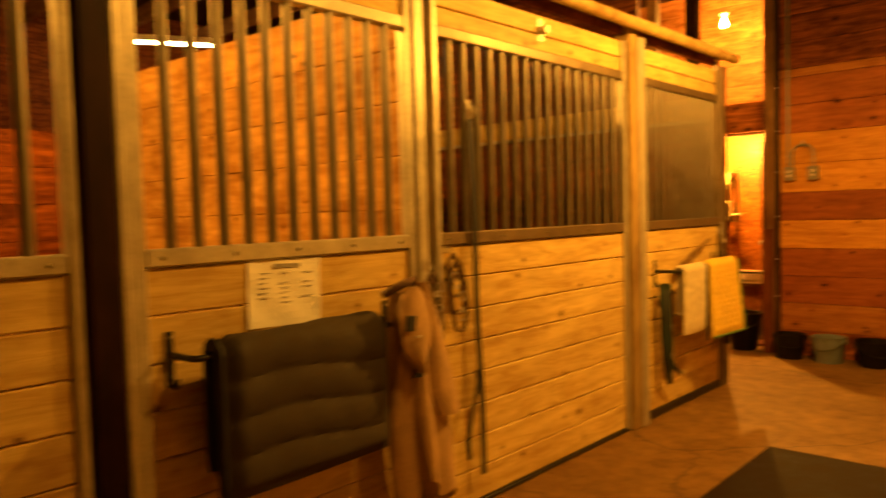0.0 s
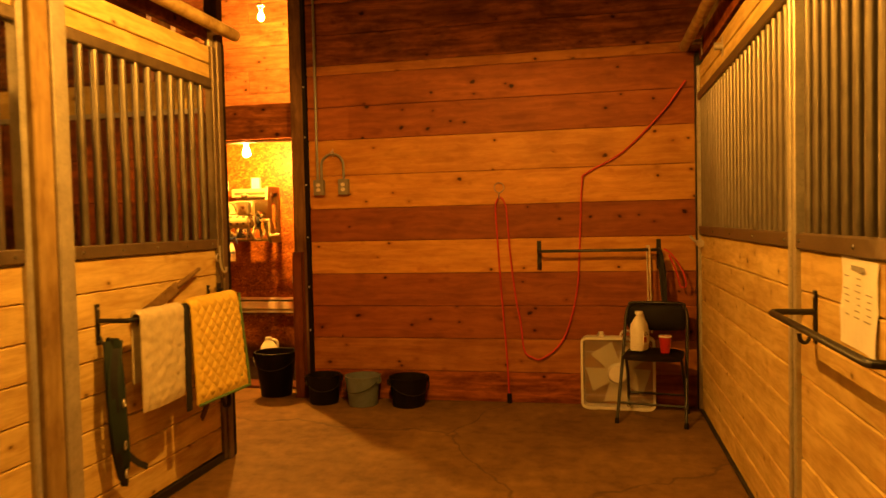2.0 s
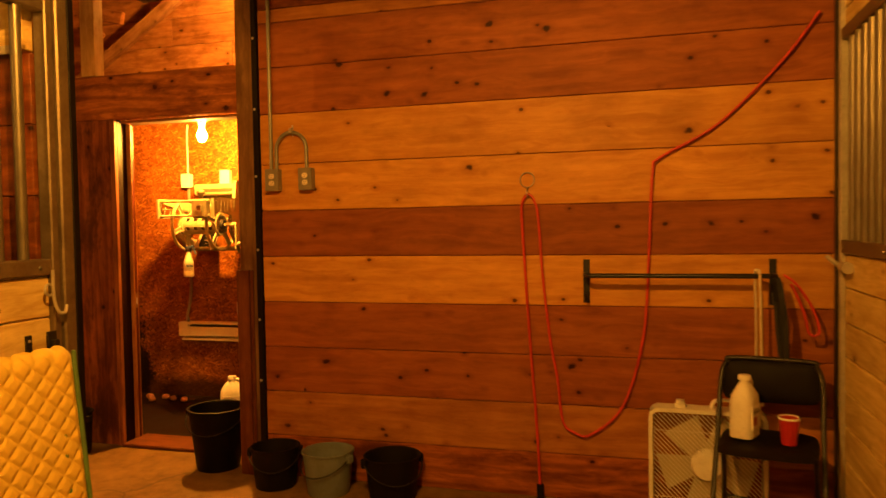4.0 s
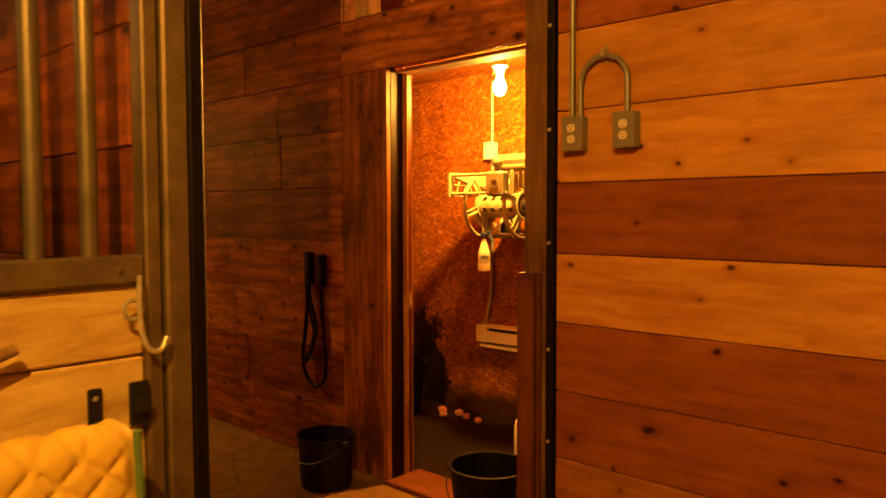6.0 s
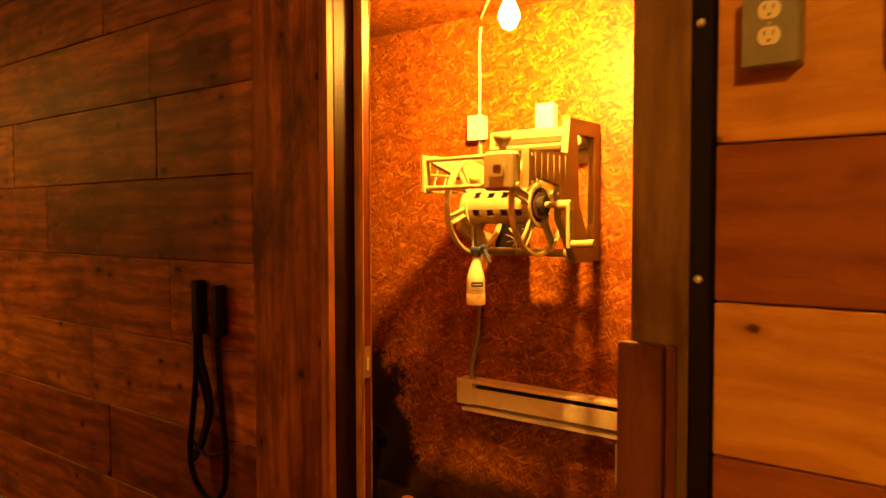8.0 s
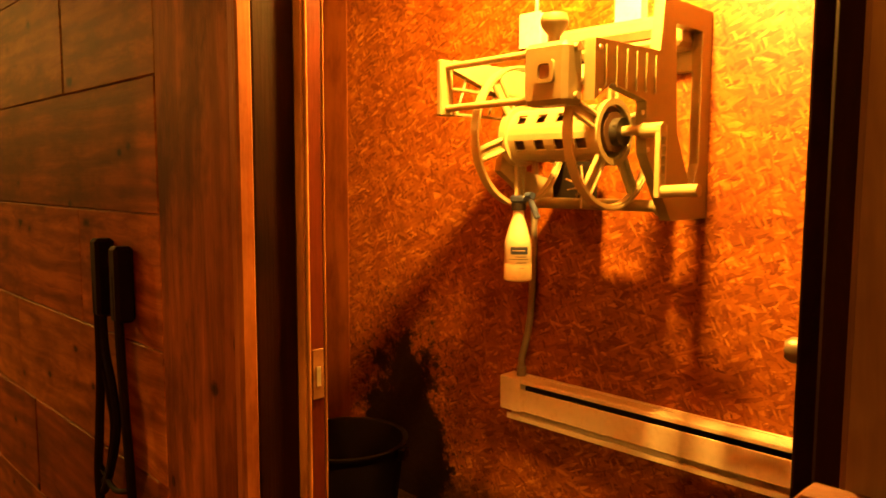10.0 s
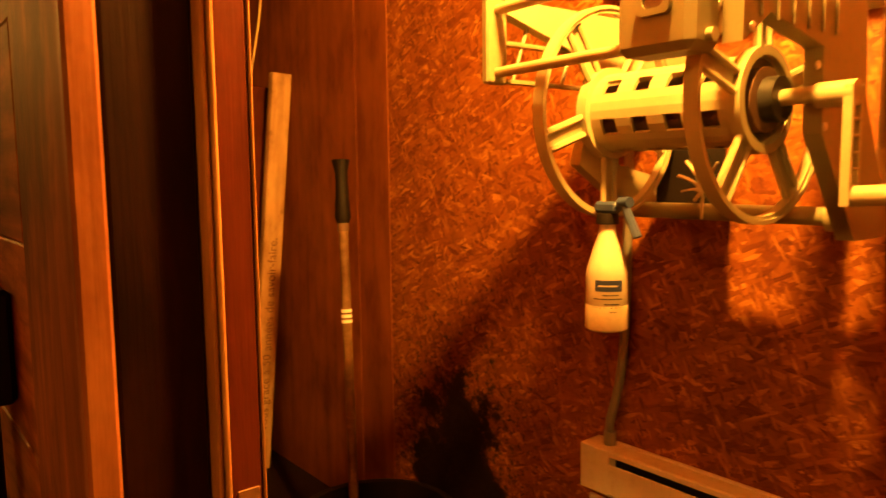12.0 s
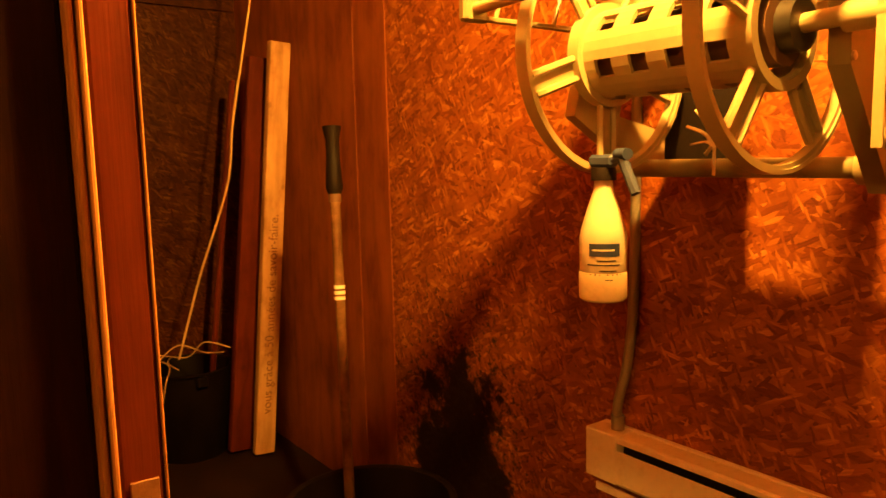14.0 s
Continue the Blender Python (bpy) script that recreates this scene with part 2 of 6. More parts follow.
def floor_mat(name):
    """Worn concrete strewn with dirt, hay dust and scrape marks."""
    m, nt, b = base_mat(name, 0.75)
    b.inputs["Specular IOR Level"].default_value = 0.2
    v = coords(nt, shift=False)
    n1 = noise_fac(nt, v, 1.3, 6, 0.7)
    n2 = noise_fac(nt, v, 9.0, 6, 0.7)
    n3 = noise_fac(nt, v, 60.0, 4, 0.7)
    col = ramp(nt, n1, [(0.3, (0.14, 0.074, 0.022)), (0.7, (0.26, 0.152, 0.047))])
    col = mix(nt, 1.0, col, ramp(nt, n2, [(0.3, (0.62, 0.58, 0.52)), (0.65, (1.1, 1.08, 1.0))]), "MULTIPLY")
    spots = ramp(nt, n3, [(0.62, (0, 0, 0)), (0.70, (1, 1, 1))])
    col = mix(nt, mathn(nt, "MULTIPLY", spots, 0.45), col, (0.07, 0.045, 0.025))
    vo = node(nt, "ShaderNodeTexVoronoi", Scale=0.55)
    vo.feature = "DISTANCE_TO_EDGE"
    wv = nt.nodes.new("ShaderNodeVectorMath")
    wv.operation = "MULTIPLY_ADD"
    wn = node(nt, "ShaderNodeTexNoise", Scale=2.0, Detail=5.0)
    nt.links.new(v, wn.inputs["Vector"])
    nt.links.new(wn.outputs["Color"], wv.inputs[0])
    wv.inputs[1].default_value = (0.5, 0.5, 0.5)
    nt.links.new(v, wv.inputs[2])
    nt.links.new(wv.outputs[0], vo.inputs["Vector"])
    crack = ramp(nt, vo.outputs["Distance"], [(0.002, (1, 1, 1)), (0.006, (0, 0, 0))])
    col = mix(nt, mathn(nt, "MULTIPLY", crack, 0.6), col, (0.05, 0.03, 0.018))
    nt.links.new(col, b.inputs["Base Color"])
    bump(nt, b, mathn(nt, "ADD", mathn(nt, "MULTIPLY", n2, 2.0), n3), 0.4, 0.004)
    return m


PINE_AGED = wood("aged_stall_pine", (0.60, 0.36, 0.105), (0.40, 0.20, 0.055), 0.15, 1.0, 0.55, 1.0, 0.3)
PINE = wood("stall_pine", (0.76, 0.59, 0.22), (0.54, 0.36, 0.11), 0.12, 0.8, 0.5, 1.0, 0.08, 0.45, figure=0.2)
BARN_LIGHT = wood("barn_boards_light", (0.62, 0.31, 0.060), (0.47, 0.20, 0.036), 0.12, 1.0, 0.52, 0.9, 0.15, blot=0.45, figure=0.3)
BARN_MID = wood("barn_boards_mid", (0.44, 0.185, 0.040), (0.31, 0.112, 0.024), 0.15, 1.0, 0.57, 0.9, 0.3, blot=0.45, figure=0.3)
BARN_RED = wood("barn_boards_red", (0.34, 0.110, 0.024), (0.235, 0.064, 0.014), 0.15, 1.0, 0.57, 0.9, 0.2, blot=0.45, figure=0.3)
BARN = wood("barn_boards", (0.42, 0.19, 0.065), (0.27, 0.10, 0.032), 0.42, 1.0, 0.6, 0.9, 0.2)
OLD = wood("old_boards", (0.41, 0.127, 0.024), (0.165, 0.040, 0.007), 0.30, 1.2, 0.58, 1.0, 0.8, figure=1.0)
OLD_RED = wood("old_red_boards", (0.33, 0.090, 0.016), (0.135, 0.031, 0.005), 0.25, 1.2, 0.58, 0.8, 0.7, figure=1.0)
OLD_TAN = wood("old_tan_boards", (0.49, 0.175, 0.036), (0.205, 0.060, 0.011), 0.30, 1.2, 0.58, 0.9, 0.7, figure=1.0)
STAINED = wood("water_stained_plank", (0.33, 0.10, 0.024), (0.12, 0.030, 0.007), 0.1, 1.0, 0.6, 0.6, 0.95, figure=0.8)
TRIMWOOD = wood("worn_trim", (0.34, 0.125, 0.036), (0.22, 0.07, 0.018), 0.15, 0.3, 0.5, 1.0, 0.3)
# near-black wood for the door stud and the open door leaf
NEARBLACK = wood("near_black_wood", (0.020, 0.005, 0.0016), (0.009, 0.0025, 0.001), 0.1, 0.8, 0.45, 0.7, 0.6)
BAREWOOD = wood("bare_edge_wood", (0.52, 0.25, 0.075), (0.36, 0.15, 0.04), 0.1, 0.2, 0.6, 1.0, 0.5)
TIMBER = wood("timber", (0.33, 0.17, 0.075), (0.2, 0.09, 0.04), 0.25, 0.6, 0.6, 1.0, 0.3)
WALLPOST = wood("wall_post_timber", (0.23, 0.13, 0.05), (0.14, 0.07, 0.026), 0.2, 0.3, 0.55, 1.0, 0.3)
GREYPOST = wood("weathered_post", (0.50, 0.37, 0.15), (0.34, 0.23, 0.085), 0.2, 0.3, 0.5, 1.0, 0.3)
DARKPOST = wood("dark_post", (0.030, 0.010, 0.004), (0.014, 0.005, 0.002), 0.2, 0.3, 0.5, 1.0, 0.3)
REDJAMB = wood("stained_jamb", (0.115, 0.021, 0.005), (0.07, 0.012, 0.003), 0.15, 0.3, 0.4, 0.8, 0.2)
PALE = wood("pale_lumber", (0.52, 0.34, 0.155), (0.40, 0.235, 0.10), 0.1, 0.3, 0.6, 1.0, 0.25)
OSB = osb_mat("strand_board")
# same board for the end wall, its shade put into the colour
OSB_SHADED = osb_mat("shaded_strand_board", 0.2)
PANEL = wood("red_ply_panel", (0.235, 0.070, 0.010), (0.17, 0.046, 0.007), 0.05, 0.2, 0.55, 0.6, 0.3)
FLOOR = floor_mat("dirty_concrete")
STEEL = plain("galvanised_steel", (0.50, 0.46, 0.35), 0.40, 0.45, 0.2, 12, 0.05, (0.12, 0.09, 0.06), 0.35)
BARSTEEL = plain("bar_steel", (0.19, 0.165, 0.12), 0.38, 0.65, 0.15, 14, 0.03, (0.16, 0.12, 0.08), 0.25)
BRONZE = plain("weathered_channel", (0.20, 0.15, 0.09), 0.45, 0.6, 0.25, 12, 0.05, (0.05, 0.035, 0.02), 0.3)
BLACKIRON = plain("black_iron", (0.012, 0.011, 0.010), 0.42, 0.0, 0.3, 20, 0.08, (0.04, 0.025, 0.015), 0.15)
BLACKRUBBER = plain("black_rubber", (0.006, 0.0036, 0.0024), 0.62, 0, 0.3, 15, 0.1, (0.016, 0.009, 0.005), 0.15, 0.18)
GREYBOX = plain("grey_enamel", (0.24, 0.235, 0.20), 0.4, 0.3, 0.12, 20, 0.04, (0.1, 0.07, 0.04), 0.2)
IVORY = plain("ivory_plastic", (0.72, 0.66, 0.52), 0.4, 0, 0.08, 20, 0.02, (0.25, 0.18, 0.1), 0.15)
WHITE = plain("off_white_plastic", (0.74, 0.71, 0.64), 0.45, 0, 0.08, 10, 0.03, (0.3, 0.22, 0.13), 0.25)
PAPER = plain("paper", (0.86, 0.84, 0.78), 0.8, 0, 0.04, 6, 0.02, (0.5, 0.4, 0.28), 0.1)
FAINT = plain("faint_print", (0.30, 0.28, 0.25), 0.8, 0, 0.1)
INK = plain("ink", (0.03, 0.03, 0.035), 0.7, 0, 0.1)
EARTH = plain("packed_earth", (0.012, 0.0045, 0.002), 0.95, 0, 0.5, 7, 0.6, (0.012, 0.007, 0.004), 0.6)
STAIN = wood("stained_plank", (0.19, 0.062, 0.018), (0.12, 0.034, 0.009), 0.2, 0.4, 0.55, 1.0, 0.3)
MATRUBBER = plain("mat_rubber", (0.018, 0.011, 0.007), 0.9, 0, 0.4, 8, 0.3, (0.030, 0.016, 0.007), 0.3, 0.12)
# dull, dusty surfaces hardly shine
for dull in (EARTH, NEARBLACK, DARKPOST):
    dull.node_tree.nodes["Principled BSDF"].inputs["Specular IOR Level"].default_value = 0.12

# ---- building blocks ----
def mesh_ob(name, bm, mat, parent=None, label="", smooth=False):
    me = bpy.data.meshes.new(name)
    bm.to_mesh(me)
    bm.free()
    me.materials.append(mat)
    if smooth:
        me.polygons.foreach_set("use_smooth", [True] * len(me.polygons))
        me.set_sharp_from_angle(angle=radians(38))
    ob = new(name, me)
    if parent:
        ob.parent = parent
    if label:
        ob["label"] = label
    return ob


def part(name, bm, mat, parent, label="", smooth=False):
    return mesh_ob(name, bm, mat, parent, label, smooth)


def thing(name, label, category, at=(0, 0, 0), group="", turn=0.0, kind=""):
    e = new(name)
    e.empty_display_size = 0.05
    e.matrix_basis = pose(*at, 0, 0, turn)
    return tagged(e, label, category, group, kind)


def box(bm, x0, x1, y0, y1, z0, z1, c=0.003):
    """A box with chamfered edges."""
    xs, ys, zs = sorted((x0, x1)), sorted((y0, y1)), sorted((z0, z1))
    c = min(c, 0.3 * min(xs[1] - xs[0], ys[1] - ys[0], zs[1] - zs[0]))
    ids = {}
    for i in (0, 1):
        for j in (0, 1):
            for k in (0, 1):
                p = [xs[i], ys[j], zs[k]]
                s = (c if i == 0 else -c, c if j == 0 else -c, c if k == 0 else -c)
                for a in range(3):
                    q = [p[n] + (0 if n == a else s[n]) for n in range(3)]
                    ids[i, j, k, a] = bm.verts.new(q)
    def face(*keys):
        bm.faces.new([ids[k] for k in keys])
    for s in (0, 1):
        f = [(s, 0, 0, 0), (s, 1, 0, 0), (s, 1, 1, 0), (s, 0, 1, 0)]
        face(*(f if s else f[::-1]))
        f = [(0, s, 0, 1), (0, s, 1, 1), (1, s, 1, 1), (1, s, 0, 1)]
        face(*(f if s else f[::-1]))
        f = [(0, 0, s, 2), (1, 0, s, 2), (1, 1, s, 2), (0, 1, s, 2)]
        face(*(f if s else f[::-1]))
    for i in (0, 1):
        for j in (0, 1):
            f = [(i, j, 0, 0), (i, j, 1, 0), (i, j, 1, 1), (i, j, 0, 1)]
            face(*(f if i == j else f[::-1]))
            f = [(i, 0, j, 0), (i, 0, j, 2), (i, 1, j, 2), (i, 1, j, 0)]
            face(*(f if i == j else f[::-1]))
            f = [(0, i, j, 1), (1, i, j, 1), (1, i, j, 2), (0, i, j, 2)]
            face(*(f if i == j else f[::-1]))
    for i in (0, 1):
        for j in (0, 1):
            for k in (0, 1):
                f = [(i, j, k, 0), (i, j, k, 1), (i, j, k, 2)]
                face(*(f if (i + j + k) % 2 else f[::-1]))
    return bm


def boxes(*dims, c=0.003):
    bm = bmesh.new()
    for d in dims:
        box(bm, *d, c=c)
    bmesh.ops.recalc_face_normals(bm, faces=bm.faces)
    return bm


def board(name, mat, parent, a, length, width, thick, axis, c=0.003, jitter=0.0):
    """A board whose middle is at a; its local X runs along its length, Z across its width (Y across for uprights)."""
    bm = boxes((-length / 2, length / 2, -thick / 2, thick / 2, -width / 2, width / 2), c=c)
    ob = mesh_ob(name, bm, mat, parent)
    turn = {"x": pose(*a), "y": pose(*a, 0, 0, 90), "z": pose(*a, 0, -90, 0)}[axis]
    if axis == "zy":
        turn = pose(*a)
    ob.matrix_basis = turn @ pose(0, random.uniform(-jitter, jitter), 0, random.uniform(-jitter, jitter) * 60, 0, 0)
    return ob


def upright(name, mat, parent, x0, x1, y0, y1, z0, z1, c=0.004, label=""):
    """A post whose local X runs up it."""
    lx, ly, lz = x1 - x0, y1 - y0, z1 - z0
    bm = boxes((-lz / 2, lz / 2, -ly / 2, ly / 2, -lx / 2, lx / 2), c=c)
    ob = mesh_ob(name, bm, mat, parent, label)
    ob.matrix_basis = Matrix.Translation(((x0 + x1) / 2, (y0 + y1) / 2, (z0 + z1) / 2)) @ pose(0, 0, 0, 0, -90, 0)
    return ob


def tube(bm, points, r, seg=10, cap=True):
    """A round bar along a line of points."""
    pts = [Vector(p) for p in points]
    rings = []
    up = None
    for i, p in enumerate(pts):
        d = (pts[min(i + 1, len(pts) - 1)] - pts[max(i - 1, 0)]).normalized()
        if up is None:
            up = d.orthogonal().normalized()
        up = (up - d * up.dot(d)).normalized()
        side = d.cross(up)
        rr = r[i] if isinstance(r, (list, tuple)) else r
        rings.append([bm.verts.new(p + (up * math.cos(2 * math.pi * k / seg) + side * math.sin(2 * math.pi * k / seg)) * rr) for k in range(seg)])
    for a, b in zip(rings, rings[1:]):
        for k in range(seg):
            bm.faces.new((a[k], a[(k + 1) % seg], b[(k + 1) % seg], b[k]))
    if cap:
        bm.faces.new(rings[0][::-1])
        bm.faces.new(rings[-1])
    return bm


def tubes(*specs, seg=10):
    bm = bmesh.new()
    for pts, r in specs:
        tube(bm, pts, r, seg)
    return bm


def lathe(bm, profile, centre=(0, 0, 0), seg=24):
    """A turned shape from (radius, height) pairs."""
    cx, cy, cz = centre
    rings = []
    for r, z in profile:
        rings.append([bm.verts.new((cx + r * math.cos(2 * math.pi * k / seg), cy + r * math.sin(2 * math.pi * k / seg), cz + z)) for k in range(seg)] if r > 1e-6 else [bm.verts.new((cx, cy, cz + z))])
    for a, b in zip(rings, rings[1:]):
        for k in range(seg):
            n = (k + 1) % seg
            if len(a) == 1 and len(b) == 1:
                continue
            if len(a) == 1:
                bm.faces.new((a[0], b[n], b[k]))
            elif len(b) == 1:
                bm.faces.new((a[k], a[n], b[0]))
            else:
                bm.faces.new((a[k], a[n], b[n], b[k]))
    return bm


def turned(profile, centre=(0, 0, 0), seg=24):
    return lathe(bmesh.new(), profile, centre, seg)


def smooth_line(points, n=8):
    """A soft curve through points."""
    p = [Vector(q) for q in points]
    out = []
    for i in range(len(p) - 1):
        a, b, c, d = p[max(i - 1, 0)], p[i], p[i + 1], p[min(i + 2, len(p) - 1)]
        for k in range(n):
            t = k / n
            out.append(0.5 * ((2 * b) + (c - a) * t + (2 * a - 5 * b + 4 * c - d) * t * t + (3 * b - a - 3 * c + d) * t ** 3))
    out.append(p[-1])
    return out


# ---- the plan ----
XL, XR = -2.27, 0.69          # stall fronts
YB, YD, YO = 7.25, 7.535, 8.87  # socket wall, door wall, strand-board wall
ROOF = 4.3

# floor
bm = boxes((-12, 6, -7, 12, -0.2, 0.0), c=0.0005)
tagged(mesh_ob("floor", bm, FLOOR), "dirty brown concrete barn floor strewn with dust", "floor", kind="structure")

# rubber mat in the aisle
bm = boxes((-1.45, -0.12, 2.55, 4.36, 0.0, 0.014), c=0.005)
tagged(mesh_ob("rubber_mat", bm, MATRUBBER), "dark rubber stall mat lying flat on the aisle floor", "mat")


def boarded_wall(name, label, mat, along, face, lo, hi, rows, joints, out, thick=0.025, back=0.10, gap=0.003, core=None):
    """A wall of horizontal boards on a core. along: 'x' or 'y'; face: where the boards' fronts stand; out: which way they look."""
    z0, z1 = rows[0], rows[-1]
    f0, f1 = face - out * thick, face - out * (thick + back)
    core_dims = (lo, hi, *sorted((f0, f1)), z0, z1) if along == "x" else (*sorted((f0, f1)), lo, hi, z0, z1)
    wall = tagged(mesh_ob(name, boxes(core_dims, c=0.001), core or OLD), label, "wall", kind="structure")
    for r, (a, b) in enumerate(zip(rows, rows[1:])):
        cuts = [lo] + [j for j in joints(r) if lo + 0.05 < j < hi - 0.05] + [hi]
        for p, q in zip(cuts, cuts[1:]):
            mid = (p + q) / 2
            f = face - out * (thick / 2 + random.uniform(0, 0.003))
            at = (mid, f, (a + b) / 2) if along == "x" else (f, mid, (a + b) / 2)
            board("board", mat[r] if isinstance(mat, list) else mat, wall, at, q - p - 0.003, b - a - gap, thick, along)
    return wall


rnd = random.Random(4)
row_z = [0.0, 0.235, 0.49, 0.745, 1.003, 1.262, 1.523, 1.786, 2.07, 2.33, 2.585, 2.66, 2.9, 3.15, 3.37, 3.63, 3.9, ROOF]
# Above 2.66 the shade past the lamp hood's cutoff is put into darker boards.
TONES = [OLD, BARN_MID, BARN_RED, BARN_RED, BARN_LIGHT, BARN_RED, BARN_LIGHT, BARN_LIGHT, BARN_RED, BARN_RED, BARN_MID] + [OLD] * 8
boarded_wall("wall_north", "wall of wide reddish knotty barn boards", TONES, "x", YB, -2.30, 0.80, row_z, lambda r: [], -1)
boarded_wall("wall_north_east", "wall of reddish barn boards behind the stall", BARN, "x", YB, 0.80, 5.0, row_z, lambda r: [2.6], -1)

# door wall: boards on both sides of the opening, header above
DX0, DX1, DTOP = -3.52, -2.44, 2.15
PLANK = -3.885             # where the upright plank beside the door begins
rows2 = [0.0, 0.33, 0.64, 0.95, 1.255, 1.555, 1.86, DTOP]
jr = random.Random(11)
cut2 = {r: sorted([PLANK - jr.uniform(0.4, 1.5), PLANK - jr.uniform(1.8, 3.0), PLANK - jr.uniform(3.3, 4.4), PLANK - jr.uniform(4.8, 5.6)]) for r in range(20)}
OLD_ROWS = [OLD, OLD_RED, OLD_TAN, OLD, OLD_RED, OLD_TAN, OLD, OLD_RED]
boarded_wall("wall_tack_room", "wall of dark weathered knotty barn boards beside the door", OLD_ROWS, "x", YD, -10.0, PLANK - 0.002, rows2, lambda r: cut2[r], -1, back=0.05, gap=0.002)
boarded_wall("wall_tack_room_upper", "dark weathered boards above the side aisle", OLD_ROWS, "x", YD, -10.0, PLANK - 0.002, [DTOP, 2.44, 2.72, 3.0, 3.3, 3.6, 3.9, ROOF], lambda r: cut2[r + 8], -1, back=0.05)
up = upright("door_plank", STAINED, None, PLANK, DX0 - 0.012, YD, YD + 0.03, 0.0, DTOP)
tagged(up, "upright weathered plank with water stains beside the doorway", "trim", kind="structure")
hd = board("door_header", OLD_TAN, None, ((PLANK - 2.452) / 2, YD + 0.028, (DTOP + 2.44) / 2), -2.452 - PLANK, 2.44 - DTOP - 0.002, 0.06, "x", c=0.004)
tagged(hd, "broad weathered plank header over the doorway", "trim", kind="structure")

# posts and jambs of the doorway
jamb = thing("door_frame", "rough dark door frame with red-stained jamb", "door frame", (DX0, YD, 0), kind="structure")
def local(ob, parent):
    ob.matrix_basis = parent.matrix_basis.inverted() @ ob.matrix_basis
    return ob
local(upright("stud", NEARBLACK, jamb, DX0 - 0.05, DX0, YD + 0.019, 7.644, 0, DTOP), jamb)
local(upright("door_stop", BAREWOOD, jamb, DX0 - 0.04, DX0 + 0.018, 7.6455, 7.6515, 0, DTOP), jamb)
local(upright("stop_edge", BAREWOOD, jamb, DX0 - 0.04, DX0 + 0.022, 7.6535, 7.6585, 0, DTOP), jamb)
local(upright("jamb", REDJAMB, jamb, DX0 - 0.04, DX0 + 0.010, 7.660, 7.700, 0, DTOP), jamb)
local(upright("jamb_edge", BAREWOOD, jamb, DX0 - 0.04, DX0 + 0.0115, 7.7005, 7.7025, 0, DTOP), jamb)
local(upright("corner_trim", TRIMWOOD, jamb, DX0 - 0.011, DX0 + 0.004, YD - 0.014, YD + 0.018, 0, DTOP), jamb)
local(upright("corner_trim", TRIMWOOD, jamb, DX0 - 0.034, DX0 - 0.0135, YD - 0.010, YD - 0.002, 0, DTOP), jamb)
plate = part("strike_plate", boxes((DX0 + 0.010, DX0 + 0.013, 7.668, 7.694, 0.90, 1.0), c=0.001), TIMBER, jamb, "bare wood patch round the strike plate")
local(plate, jamb)
catch = part("strike_hole", boxes((DX0 + 0.0132, DX0 + 0.0145, 7.676, 7.686, 0.925, 0.965), c=0.0005), STEEL, jamb, "worn steel strike")
local(catch, jamb)
head = part("head_jamb", boxes((DX0, DX1, YD + 0.06, 7.70, DTOP - 0.02, DTOP - 0.001)), TIMBER, jamb)
local(head, jamb)
sill = tagged(mesh_ob("door_sill", boxes((DX0 + 0.005, DX1 - 0.01, 7.50, 7.75, 0.0, 0.022), c=0.005), STAIN), "worn wooden door sill on the floor", "sill", kind="structure")

endpost = thing("wall_post", "brown timber post at the wall's end with a black bolted strip", "post", (-2.385, YB, 0), kind="structure")
local(upright("post", WALLPOST, endpost, -2.44, -2.335, YB - 0.01, 7.70, 0, ROOF), endpost)
local(upright("lower_plank", STAIN, endpost, -2.452, -2.372, YB - 0.04, YB - 0.012, 0, 1.185), endpost)
local(upright("lower_edge", STAIN, endpost, -2.370, -2.352, YB - 0.03, YB - 0.012, 0, 1.185), endpost)
local(upright("strip", BLACKRUBBER, endpost, -2.333, -2.302, YB - 0.02, YB + 0.03, 0, ROOF), endpost)
for z in (0.55, 0.9, 1.3, 1.72, 2.1, 2.5):
    b = part("bolt", turned([(0.0, 0.008), (0.006, 0.006), (0.008, 0.0), (0.008, -0.004)], seg=8), STEEL, endpost)
    b.matrix_basis = endpost.matrix_basis.inverted() @ pose(-2.318, YB - 0.02, z, 90)
hp = part("latch_plate", boxes((-2.456, -2.452, YB - 0.035, YB - 0.018, 0.93, 1.0), c=0.001), STEEL, endpost)
local(hp, endpost)

# the right jamb stands unlit; its shade is put into near-black wood
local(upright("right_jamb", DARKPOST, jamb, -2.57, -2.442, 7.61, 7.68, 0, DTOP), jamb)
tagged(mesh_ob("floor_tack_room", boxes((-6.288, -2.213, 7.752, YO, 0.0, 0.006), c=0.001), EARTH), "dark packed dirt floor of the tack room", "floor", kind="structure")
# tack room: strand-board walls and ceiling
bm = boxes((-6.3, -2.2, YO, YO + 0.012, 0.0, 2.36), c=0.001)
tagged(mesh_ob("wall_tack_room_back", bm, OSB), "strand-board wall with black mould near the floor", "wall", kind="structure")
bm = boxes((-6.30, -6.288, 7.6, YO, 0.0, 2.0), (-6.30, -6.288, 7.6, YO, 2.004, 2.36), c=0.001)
tagged(mesh_ob("wall_tack_room_end", bm, OSB_SHADED), "strand-board end wall of the tack room, shade in its colour", "wall", kind="structure")
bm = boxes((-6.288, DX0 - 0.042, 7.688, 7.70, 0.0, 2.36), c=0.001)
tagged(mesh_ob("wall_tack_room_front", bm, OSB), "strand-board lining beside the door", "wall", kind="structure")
pn = upright("corner_panel", PANEL, None, -6.285, -5.17, YO - 0.006, YO - 0.001, 0.0, 2.355, c=0.001)
tagged(pn, "plain reddish plywood sheet in the corner of the tack room", "panel", kind="structure")
